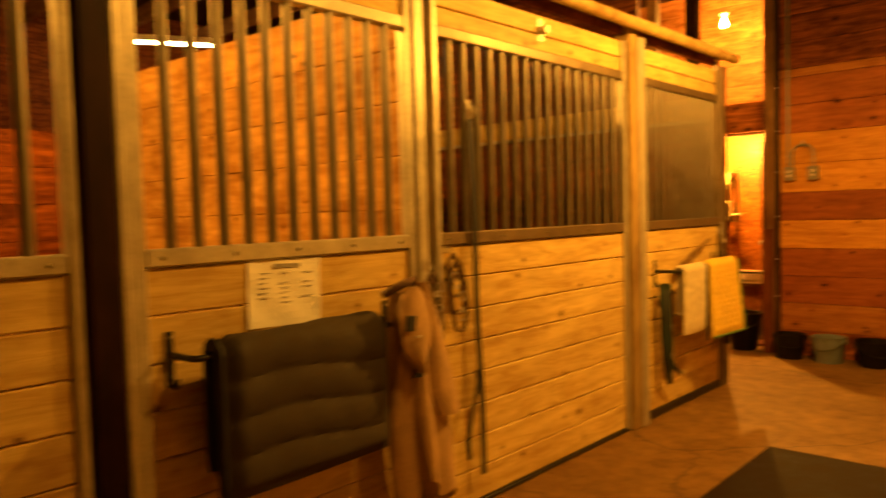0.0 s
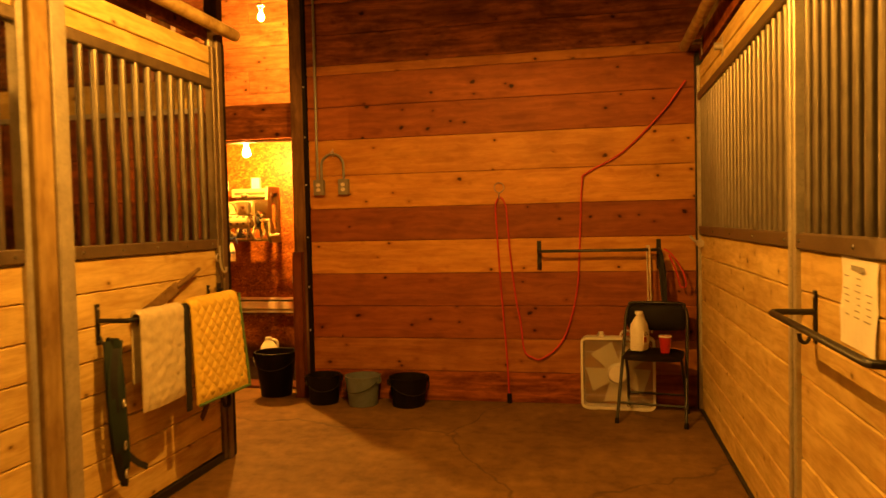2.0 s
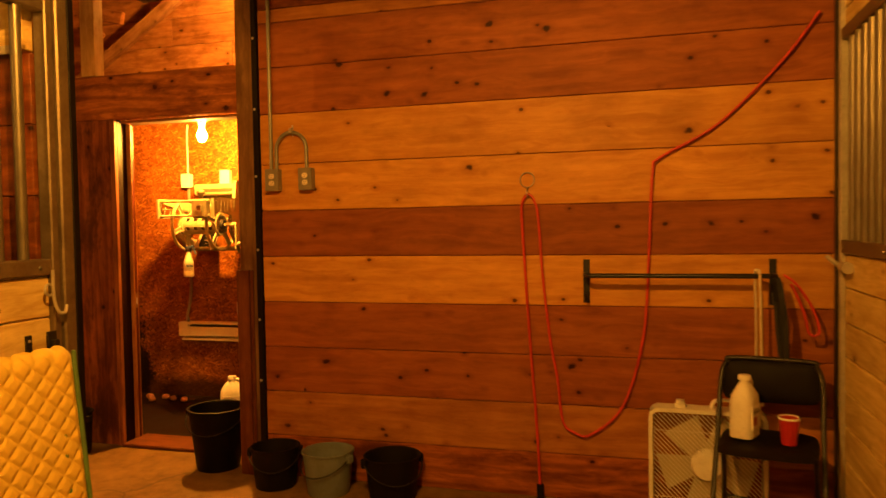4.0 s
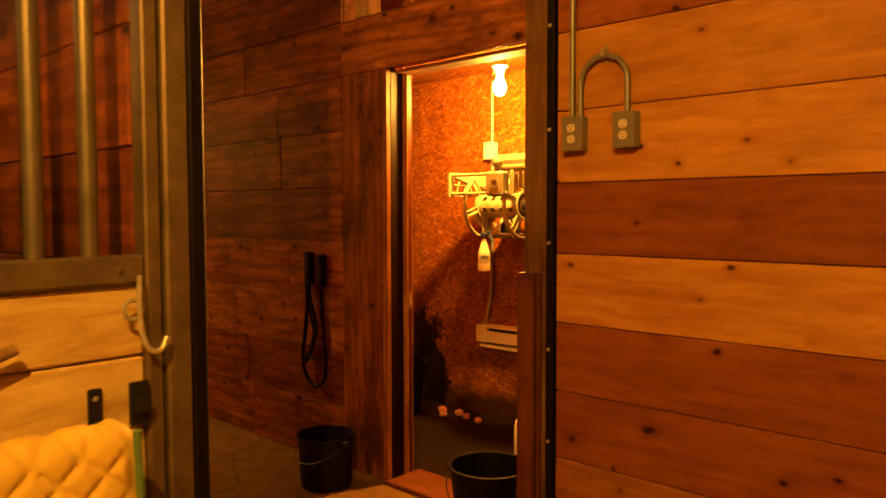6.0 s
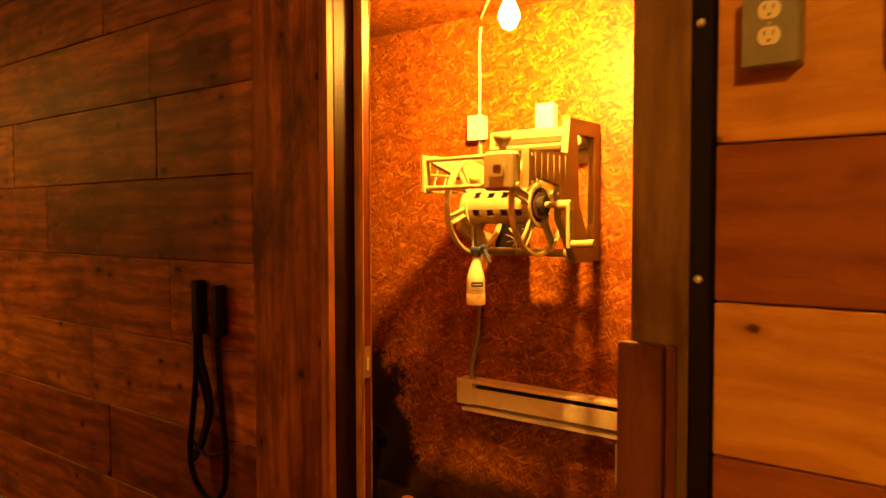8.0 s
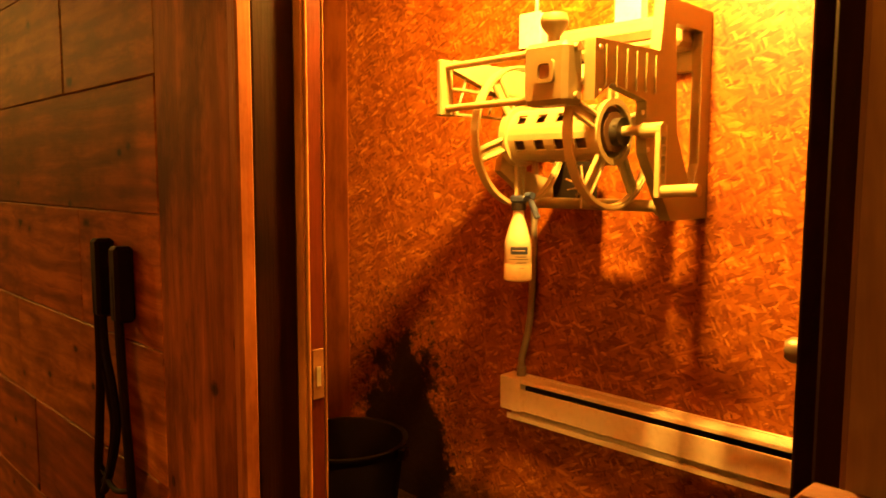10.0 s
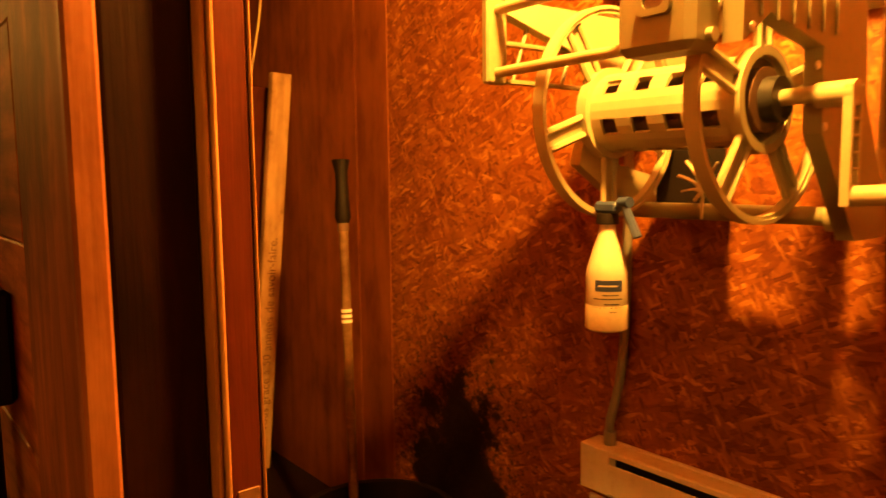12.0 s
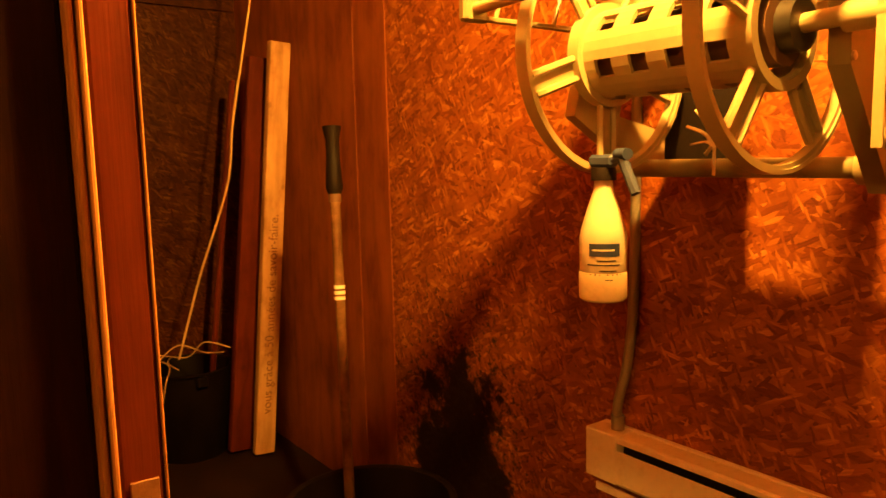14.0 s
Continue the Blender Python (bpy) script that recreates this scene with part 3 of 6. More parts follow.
pn = upright("corner_strip", PANEL, None, -5.165, -4.955, YO - 0.005, YO - 0.001, 0.0, 2.355, c=0.001)
tagged(pn, "narrow upright board covering the sheet joint", "trim", kind="structure")
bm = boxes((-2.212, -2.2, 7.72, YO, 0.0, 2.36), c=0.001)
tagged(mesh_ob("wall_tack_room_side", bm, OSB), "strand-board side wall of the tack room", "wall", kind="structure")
bm = boxes((-6.3, -2.2, 7.62, YO + 0.012, 2.36, 2.375), c=0.001)
tagged(mesh_ob("ceiling_tack_room", bm, OSB), "strand-board ceiling of the tack room", "ceiling", kind="structure")

# loft above the tack room
boarded_wall("wall_loft", "lit knotty boards at the back of the loft", BARN, "x", 9.9, -6.5, -1.5, [2.42, 2.7, 2.98, 3.26, 3.54, 3.82, 4.06, ROOF], lambda r: [rnd.uniform(-5.2, -2.4)], -1, back=0.05)
boarded_wall("wall_loft_side", "boards closing the side of the loft", BARN, "y", -1.6, 7.7, 9.88, [2.42, 2.7, 2.98, 3.26, 3.54, 3.82, ROOF], lambda r: [8.6], -1, back=0.05)
boarded_wall("wall_loft_end", "boards closing the far end of the loft", BARN, "y", -6.4, 7.6, 9.88, [2.42, 2.7, 2.98, 3.26, 3.54, 3.82, ROOF], lambda r: [8.9], 1, back=0.05)
tagged(mesh_ob("loft_floor", boxes((-6.5, -1.6, 7.56, 9.9, 2.38, 2.415), c=0.002), TIMBER), "plank loft floor over the tack room", "floor", kind="structure")
lp = upright("loft_post", PALE, None, PLANK + 0.115, PLANK + 0.225, YD + 0.0, YD + 0.09, 2.442, ROOF)
tagged(lp, "pale upright timber post at the loft's edge", "post", kind="structure")
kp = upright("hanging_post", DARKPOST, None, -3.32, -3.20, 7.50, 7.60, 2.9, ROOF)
tagged(kp, "dark timber post coming down from the roof beams", "post", kind="structure")
def timber_run(name, label, p, q, width, thick, mat):
    """A straight timber from p to q."""
    p, q = Vector(p), Vector(q)
    o = mesh_ob(name, boxes((-(q - p).length / 2, (q - p).length / 2, -thick / 2, thick / 2, -width / 2, width / 2)), mat)
    o.matrix_basis = Matrix.Translation((p + q) / 2) @ (q - p).to_track_quat("X", "Z").to_matrix().to_4x4()
    return tagged(o, label, "brace", group="loft braces", kind="structure")


timber_run("loft_brace", "sloping timber brace in the loft", (-6.38, 9.6, 2.44), (-4.35, 9.6, 3.71), 0.12, 0.05, TIMBER)
timber_run("loft_joist", "short timber joist end beside the loft post", (-5.4, 9.6, 3.35), (-5.36, 9.6, 3.31), 0.12, 0.05, BARN)
timber_run("loft_joist", "short timber joist end beside the loft post", (-5.4, 9.6, 3.56), (-5.10, 9.6, 3.49), 0.12, 0.05, BARN)

for k in range(9):
    r = board("rafter", TIMBER, None, (-6.0, -2.0 + 1.05 * k, 3.95), 7.6, 0.20, 0.05, "x")
    tagged(r, "brown timber rafter under the barn roof", "rafter", group="rafters", kind="structure")
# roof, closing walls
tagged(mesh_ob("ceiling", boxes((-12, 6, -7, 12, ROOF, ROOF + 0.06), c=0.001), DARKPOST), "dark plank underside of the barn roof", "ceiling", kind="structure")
for nm, d in (("wall_south", (-12, 6, -6.1, -6.0, 0, ROOF)), ("wall_east", (5.0, 5.1, -6, 12, 0, ROOF)), ("wall_west", (-10.1, -10.0, -6, 12, 0, ROOF)), ("wall_far_north", (-10, 5, 11.9, 12.0, 0, ROOF))):
    tagged(mesh_ob(nm, boxes(d, c=0.001), OLD), "dark boarded barn wall", "wall", kind="structure")
for i, y in enumerate((-3.0, -0.4)):
    b = board("tie_beam", DARKPOST, None, (-2.2, y, 2.86), 15.0, 0.30, 0.10, "x")
    tagged(b, "dark timber tie beam across the barn", "beam", group="tie beams", kind="structure")

# ---- stall fronts ----
def stall_front(name, label, x, y0, y1, look_x, z_top=2.46, steel=STEEL, rail=BRONZE, bars=True, pane=None, group="stall fronts", foot=0.02):
    """A front panel: boards below, round bars in a channel frame, boards above. look_x: which way it faces."""
    t = thing(name, label, "stall front", (x, (y0 + y1) / 2, 0), group=group)
    inv = t.matrix_basis.inverted()
    def put(ob):
        ob.matrix_basis = inv @ ob.matrix_basis
        return ob
    d = 0.022 * look_x
    n = 8
    for k in range(n):
        a, b = foot + k * (1.27 - foot) / n, foot + (k + 1) * (1.27 - foot) / n
        put(board("board", PINE, t, (x - d * 0.4, (y0 + y1) / 2, (a + b) / 2), y1 - y0 - 0.07, b - a - 0.004, 0.034, "y", c=0.005, jitter=0.001))
    for k, (a, b) in enumerate(((2.27, 2.355), (2.36, z_top))):
        put(board("board", PINE, t, (x - d * 0.4, (y0 + y1) / 2, (a + b) / 2), y1 - y0 - 0.07, b - a - 0.003, 0.034, "y", c=0.004, jitter=0.001))
    put(part("bottom_rail", boxes((x - 0.024, x + 0.024, y0 + 0.036, y1 - 0.036, 0.004, foot)), BLACKIRON, t))
    put(part("middle_rail", boxes((x - 0.026, x + 0.026, y0 + 0.036, y1 - 0.036, 1.27, 1.33), c=0.006), rail, t))
    put(part("top_rail", boxes((x - 0.026, x + 0.026, y0 + 0.036, y1 - 0.036, 2.215, 2.27), c=0.006), rail, t))
    for ya, yb in ((y0, y0 + 0.035), (y1 - 0.035, y1)):
        put(part("stile", boxes((x - 0.028, x + 0.028, ya, yb, 0.01, z_top), c=0.005), steel, t))
    m = max(2, round((y1 - y0 - 0.07) / 0.098))
    shared = None
    for k in range(1, m):
        y = y0 + 0.035 + (y1 - y0 - 0.07) * k / m
        if shared is None:
            b = part("bar", tubes((((0, 0, -0.443), (0, 0, 0.443)), 0.0185), seg=10), BARSTEEL, t, smooth=True)
            shared = b.data
        else:
            b = new("bar", shared)
            b.parent = t
        b.matrix_basis = inv @ pose(x, y, 1.772)
    for y in [y0 + 0.09 + (y1 - y0 - 0.18) * q / 4 for q in range(5)]:
        b = part("bolt", turned([(0.0, 0.007), (0.006, 0.005), (0.008, 0.0), (0.008, -0.002)], seg=8), BARSTEEL, t)
        b.matrix_basis = inv @ pose(x + look_x * 0.026, y, 1.30, 0, 90 * look_x, 0)
    if pane:
        p = part("pane", boxes((x - look_x * 0.021, x - look_x * 0.016, y0 + 0.04, y1 - 0.04, 1.335, 2.21), c=0.0005), GLASS, t, "clear plastic sheet behind the bars")
        p.matrix_basis = inv @ p.matrix_basis
        p.visible_shadow = False
    return t


GLASS, gnt, gb = base_mat("clear_sheet", 0.0)
gb.inputs["Transmission Weight"].default_value = 1.0
gb.inputs["IOR"].default_value = 1.02
gb.inputs["Coat Weight"].default_value = 0.3
gb.inputs["Coat Roughness"].default_value = 0.06
gb.inputs["Base Color"].default_value = (0.95, 0.93, 0.88, 1)

stall_front("stall_partition", "pine-boarded stall front with round steel bars above", XL, 1.036, 2.285, 1, rail=STEEL)
stall_front("stall_door", "closed sliding stall door of pine boards and steel bars", XL, 2.42, 4.195, 1, pane=True)
stall_front("stall_partition", "pine-boarded end panel with bars, pads hung on it", XL, 4.40, 5.69, 1, pane=True, foot=0.05, steel=BRONZE)
stall_front("stall_door", "pine-boarded stall door with steel bars, beside the dark post", XL, -1.0, 0.875, 1, rail=STEEL)
stall_front("stall_partition", "pine-boarded stall front with bars next to the back wall", XR, 4.66, 7.17, -1, pane=True)
stall_front("stall_partition", "pine-boarded stall front with paper sheet and tack rack", XR, 2.2, 4.63, -1)
stall_front("stall_partition", "pine-boarded stall front with round steel bars", XR, -1.2, 2.17, -1)


def post(name, label, mat, x0, x1, y0, y1, z1, z0=0.0):
    o = upright(name, mat, None, x0, x1, y0, y1, z0, z1, c=0.006)
    return tagged(o, label, "post", group="stall posts", kind="structure")


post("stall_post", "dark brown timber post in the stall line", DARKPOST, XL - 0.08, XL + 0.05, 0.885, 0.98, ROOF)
post("stall_post", "galvanised steel post beside the dark timber post", STEEL, XL - 0.04, XL + 0.045, 0.983, 1.032, 2.55)
post("stall_post", "galvanised steel post between stall panels", STEEL, XL - 0.04, XL + 0.04, 2.29, 2.355, 2.62)
post("stall_post", "weathered timber post between door and end panel", GREYPOST, XL - 0.05, XL + 0.05, 4.20, 4.305, 2.56)
post("stall_post", "steel channel beside the timber post", STEEL, XL - 0.035, XL + 0.06, 4.308, 4.395, 2.50)
post("stall_post", "steel end post of the stall front", BRONZE, XL - 0.04, XL + 0.04, 5.694, 5.75, 2.5)
post("stall_post", "black rubber strip on the stall's end", BLACKRUBBER, XL - 0.05, XL + 0.035, 5.753, 5.79, 2.5)
post("stall_post", "black corner post where the stall meets the wall", BLACKIRON, XR - 0.035, XR + 0.03, 7.175, 7.22, 2.56)
post("stall_post", "timber corner post behind the black one", GREYPOST, XR + 0.035, XR + 0.12, 7.12, 7.22, ROOF)


def rail_pipe(x, y0, y1, z, label):
    t = thing("door_track", label, "door track", (x, (y0 + y1) / 2, z), group="door tracks")
    part("pipe", tubes((((0, (y0 - y1) / 2, 0), (0, (y1 - y0) / 2, 0)), 0.036), seg=16), GREYPOST, t, smooth=True)
    for y in ((y0 - y1) / 2 + 0.12, 0.0, (y1 - y0) / 2 - 0.12):
        s = -1 if x < 0 else 1
        part("bracket", boxes((0.0, s * 0.11, y - 0.03, y + 0.03, -0.012, 0.012), (s * 0.095, s * 0.11, y - 0.03, y + 0.03, -0.09, 0.03)), STEEL, t)
    return t


rail_pipe(XL + 0.105, 2.75, 5.80, 2.55, "round door track pipe above the stall front")
rail_pipe(XR - 0.105, 2.4, 7.15, 2.60, "round door track pipe above the stall front")
tagged(mesh_ob("track_board", boxes((XL - 0.03, XL + 0.005, 2.42, 5.7, 2.50, 2.62)), OLD), "dark plank behind the door track", "trim", kind="structure")
tagged(mesh_ob("track_board_right", boxes((XR - 0.005, XR + 0.03, 2.2, 7.17, 2.50, 2.66)), OLD), "dark plank behind the door track", "trim", kind="structure")

# partitions inside the stalls
boarded_wall("wall_stall_partition", "pine-boarded partition between two stalls", PINE_AGED, "x", 2.30, -5.6, XL - 0.05, [0.0, 0.24, 0.48, 0.72, 0.96, 1.2, 1.44, 1.68, 1.92, 2.16, 2.42], lambda r: [-4.0 + 0.6 * (r % 3)], -1, back=0.04, core=PINE_AGED)
boarded_wall("wall_stall_end", "boarded end wall of the stall", OLD, "x", 5.66, -5.6, XL - 0.05, [0.0, 0.26, 0.52, 0.78, 1.04, 1.3, 1.56, 1.82, 2.08], lambda r: [-4.2 + 0.5 * (r % 3)], -1, back=0.05)
# Wall-top lamplight put into pale pine; steel strip added for its bright line.
tagged(mesh_ob("stall_cap_board", boxes((-5.6, XL - 0.05, 5.63, 5.68, 2.085, 2.27)), PINE), "top board of the stall wall, lamplight put into its pale colour", "trim", kind="structure")
tagged(mesh_ob("stall_cap_channel", boxes((-5.6, XL - 0.05, 5.622, 5.629, 2.07, 2.10), c=0.001), STEEL), "steel channel added for a bright line on the stall wall", "trim", kind="structure")
boarded_wall("wall_stall_back", "boarded back wall of the stalls", OLD, "y", -5.6, -3.0, 5.66, [0.0, 0.26, 0.52, 0.78, 1.04, 1.3, 1.56, 1.82, 2.08], lambda r: [0.4 + 0.5 * (r % 3), 3.3], 1, back=0.05)
boarded_wall("wall_stall_right_back", "boarded back wall of the far stalls", OLD, "y", 4.2, -3.0, 7.2, [0.0, 0.26, 0.52, 0.78, 1.04, 1.3, 1.56, 1.82, 2.08, 2.34], lambda r: [0.4 + 0.5 * (r % 3), 3.3], -1, back=0.05)


# ---- lamps ----
def bulb(name, label, at, glow, cord=0.0, r=0.032, stem=0.0):
    t = thing(name, label, "light bulb", at)
    part("glass", turned([(0.0, -0.06), (r * 0.6, -0.052), (r, -0.02), (r * 0.95, 0.0), (r * 0.5, 0.035), (0.014, 0.05)], seg=16), glow, t, smooth=True)
    part("socket", turned([(0.014, 0.05), (0.02, 0.052), (0.03, 0.09), (0.045, 0.1), (0.045, 0.118), (0.0, 0.118)], seg=16), WHITE, t, smooth=True)
    if stem:
        part("ceiling_mount", turned([(0.0, 0.119), (0.036, 0.119), (0.042, 0.119 + stem - 0.02), (0.062, 0.119 + stem - 0.015), (0.062, 0.119 + stem), (0.0, 0.119 + stem)], seg=20), WHITE, t, "white ceramic ceiling mount", smooth=True)
    if cord:
        part("cord", tubes((((0, 0, 0.118), (0, 0, 0.118 + cord)), 0.004), seg=6), BLACKRUBBER, t)
    return t


def hooded(name, label, at, watts, drop, soft):
    """A barn lamp: a small bulb under a wide enamelled hood, which cuts its light off above."""
    t = thing(name, label, "barn lamp", at)
    part("hood", turned([(0.03, 0.06), (0.05, 0.055), (0.225, -drop), (0.228, -drop), (0.055, 0.062), (0.03, 0.068)], seg=32), BLACKIRON, t, smooth=True)
    part("bulb", turned([(0.0, 0.012), (0.018, 0.016), (0.026, 0.03), (0.02, 0.05), (0.014, 0.058)], seg=14), GLOW_TUBE, t, smooth=True)
    part("cord", tubes((((0, 0, 0.06), (0, 0, ROOF - at[2])), 0.005), seg=6), BLACKRUBBER, t)
    la = bpy.data.lights.new(name + "_light", "POINT")
    la.energy, la.color, la.shadow_soft_size = watts, WARM, soft
    lo = new("lamp_light", la)
    lo.parent = t
    return t


for nm, lab, at, watts, drop, soft in LAMPS:
    hooded(nm, lab, at, watts, drop, soft)
bulb("stall_bulb", "bare glowing bulb hanging over a stall", (-3.7, 0.2, 3.0), GLOW_STALL, ROOF - 3.118)
bulb("far_stall_bulb", "bare glowing bulb hanging over the opposite stall", (1.3, 3.9, 2.95), GLOW_FAR, ROOF - 3.068)
bulb("tack_room_bulb", "bare glowing bulb in a ceiling socket", (-3.297, 8.175, 2.117), GLOW_ROOM, r=0.036, stem=0.122)
bulb("loft_bulb", "bare glowing bulb hanging in the loft", (-3.49, 9.0, 3.63), GLOW_LOFT, ROOF - 3.748)

# ---- materials of the things ----
OLIVE = plain("olive_canvas", (0.040, 0.029, 0.0145), 0.85, 0, 0.25, 14, 0.35, (0.05, 0.04, 0.02), 0.3)
TAN = plain("tan_canvas", (0.42, 0.27, 0.125), 0.9, 0, 0.2, 12, 0.4, (0.12, 0.075, 0.035), 0.3)
CREAM = plain("cream_fleece", (0.60, 0.52, 0.33), 0.95, 0, 0.15, 25, 0.9, (0.3, 0.22, 0.12), 0.3)
YELLOW = plain("yellow_cotton", (0.72, 0.50, 0.07), 0.85, 0, 0.1, 12, 0.4, (0.35, 0.2, 0.04), 0.15)
GREEN = plain("green_binding", (0.10, 0.19, 0.05), 0.8, 0, 0.15)
LEATHER = plain("brown_leather", (0.10, 0.05, 0.022), 0.5, 0, 0.3, 20, 0.2)
BLACKWEB = plain("black_webbing", (0.009, 0.009, 0.009), 0.7, 0, 0.3, 30, 0.3)
GREENWEB = plain("green_webbing", (0.012, 0.028, 0.017), 0.7, 0, 0.3, 30, 0.3)
ORANGE = plain("red_cord", (0.52, 0.034, 0.012), 0.5, 0, 0.12, 20, 0.1, (0.2, 0.05, 0.02), 0.2)
BLUEGREY = plain("blue_grey_plastic", (0.14, 0.17, 0.19), 0.45, 0, 0.15, 12, 0.05, (0.1, 0.07, 0.04), 0.3)
BLACKPLASTIC = plain("black_plastic", (0.004, 0.0024, 0.0016), 0.55, 0, 0.3, 10, 0.08, (0.010, 0.006, 0.003), 0.2, 0.12)
BEIGE = plain("beige_plastic", (0.32, 0.27, 0.145), 0.42, 0, 0.08, 12, 0.04, (0.25, 0.17, 0.08), 0.22)
TAUPE = plain("taupe_plastic", (0.185, 0.16, 0.08), 0.45, 0, 0.1, 12, 0.05, (0.14, 0.09, 0.045), 0.25)
HEATER = plain("cream_enamel", (0.66, 0.60, 0.47), 0.38, 0.0, 0.06, 8, 0.03, (0.28, 0.17, 0.07), 0.3)
RED = plain("red_plastic", (0.42, 0.02, 0.015), 0.35, 0, 0.1)
MILK = plain("milky_plastic", (0.58, 0.53, 0.38), 0.4, 0, 0.06, 8, 0.03, (0.4, 0.3, 0.16), 0.2)
BLUE = plain("blue_plastic", (0.03, 0.05, 0.12), 0.4, 0, 0.1)
STRAW = plain("straw", (0.45, 0.31, 0.12), 0.8, 0, 0.3)
COPPER = plain("pinkish_lump", (0.42, 0.19, 0.11), 0.7, 0, 0.25)
TOOLWOOD = wood("tool_handle_wood", (0.19, 0.11, 0.048), (0.12, 0.065, 0.028), 0.1, 0.1, 0.5, 1.0, 0.4)

PADDLE = wood("paddle_wood", (0.30, 0.20, 0.08), (0.20, 0.12, 0.045), 0.1, 0.2, 0.6, 1.0, 0.3)


def put(ob, t):
    """Keeps ob's world place under the thing t."""
    ob.matrix_basis = t.matrix_basis.inverted() @ ob.matrix_basis
    return ob


# ---- cloth over bars ----
def draped(y0, y1, x, z, front, back, out, puff, thick=0.012, ny=40, ns=60, curve=0.03, slack=None):
    """A cloth hung over a bar along y. puff(u, v): swell of its outer face; u along y, v down the front from the bar in metres."""
    bm = bmesh.new()
    total = back + math.pi * curve + front
    def at(u, s, lift):
        if s < back:
            ox, oz, nx, nz = -curve, -(back - s), -1, 0
        elif s < back + math.pi * curve:
            a = math.pi - (s - back) / curve
            ox, oz, nx, nz = curve * math.cos(a), curve * math.sin(a), math.cos(a), math.sin(a)
        else:
            ox, oz, nx, nz = curve, -(s - back - math.pi * curve), 1, 0
        v = max(0.0, s - back - math.pi * curve)
        sag = slack(u, v) if slack else 0.0
        return Vector((x + out * (ox + nx * lift + sag), y0 + (y1 - y0) * u, z + oz + nz * lift))
    outer, inner = [], []
    for i in range(ns + 1):
        s = total * i / ns
        v = s - back - math.pi * curve
        ro, ri = [], []
        for j in range(ny + 1):
            u = j / ny
            edge = min(1.0, 18 * min(u, 1 - u)) * min(1.0, 18 * min(i, ns - i) / ns + 0.15)
            ro.append(bm.verts.new(at(u, s, thick * (0.4 + 0.6 * edge) + puff(u, v) * edge)))
            ri.append(bm.verts.new(at(u, s, 0.0)))
        outer.append(ro)
        inner.append(ri)
    for i in range(ns):
        for j in range(ny):
            bm.faces.new((outer[i][j], outer[i + 1][j], outer[i + 1][j + 1], outer[i][j + 1]))
            bm.faces.new((inner[i][j], inner[i][j + 1], inner[i + 1][j + 1], inner[i + 1][j]))
    for i in range(ns):
        for j in (0, ny):
            bm.faces.new((outer[i][j], inner[i][j], inner[i + 1][j], outer[i + 1][j]))
    for j in range(ny):
        for i in (0, ns):
            bm.faces.new((outer[i][j], outer[i][j + 1], inner[i][j + 1], inner[i][j]))
    bmesh.ops.recalc_face_normals(bm, faces=bm.faces)
    return bm


def blanket_rack(label, x, y0, y1, z, out, off=0.15, category="rack"):
    """A black iron swing bar: two wall plates and a bent round bar."""
    t = thing("blanket_rack", label, category, (x, (y0 + y1) / 2, z), group="blanket racks")
    h = (y1 - y0) / 2
    for y in (-h, h):
        part("plate", boxes((0, out * 0.008, y - 0.014, y + 0.014, -0.11, 0.075), c=0.003), BLACKIRON, t)
        part("hook", tubes((smooth_line([(out * 0.01, y, -0.07), (out * 0.03, y, -0.105), (out * 0.05, y, -0.10), (out * 0.055, y, -0.075)]), 0.007), seg=8), BLACKIRON, t, smooth=True)
        for zz in (0.055, -0.095):
            b = part("screw", turned([(0.0, 0.004), (0.005, 0.003), (0.006, 0.0)], seg=8), STEEL, t)
            b.matrix_basis = pose(out * 0.008, y, zz, 0, 90 * out, 0)
    path = [(out * 0.004, -h, 0), (out * (off - 0.03), -h, 0), (out * (off - 0.008), -h + 0.008, 0), (out * off, -h + 0.03, 0), (out * off, h - 0.03, 0), (out * (off - 0.008), h - 0.008, 0), (out * (off - 0.03), h, 0), (out * 0.004, h, 0)]
    part("bar", tubes((path, 0.011), seg=10), BLACKIRON, t, smooth=True)
    return t


FRONT = XL + 0.0085  # face of the pine boards

blanket_rack("black iron blanket rack on the stall front", FRONT, 1.14, 2.10, 0.985, 1, 0.16)
def quilt_rows(u, v):
    return 0.016 * abs(math.sin(math.pi * (v + 0.03) / 0.125 + 0.5 * math.sin(5 * u))) ** 0.6 + 0.006 * noise.noise((u * 6, v * 9, 0))
bl = thing("horse_blanket", "olive quilted horse blanket folded over the rack", "horse blanket", (FRONT + 0.16, 1.55, 0.985))
put(part("cover", draped(1.22, 1.93, FRONT + 0.16, 0.987, 0.47, 0.40, 1, quilt_rows, 0.03, 44, 90, 0.024, slack=lambda u, v: 0.02 * math.sin(3 * u + 1) * v), OLIVE, bl, smooth=True), bl)
put(part("edge_binding", draped(1.195, 1.218, FRONT + 0.16, 0.987, 0.46, 0.38, 1, lambda u, v: 0, 0.036, 4, 60, 0.022), BLACKWEB, bl, "black bound edge", smooth=True), bl)


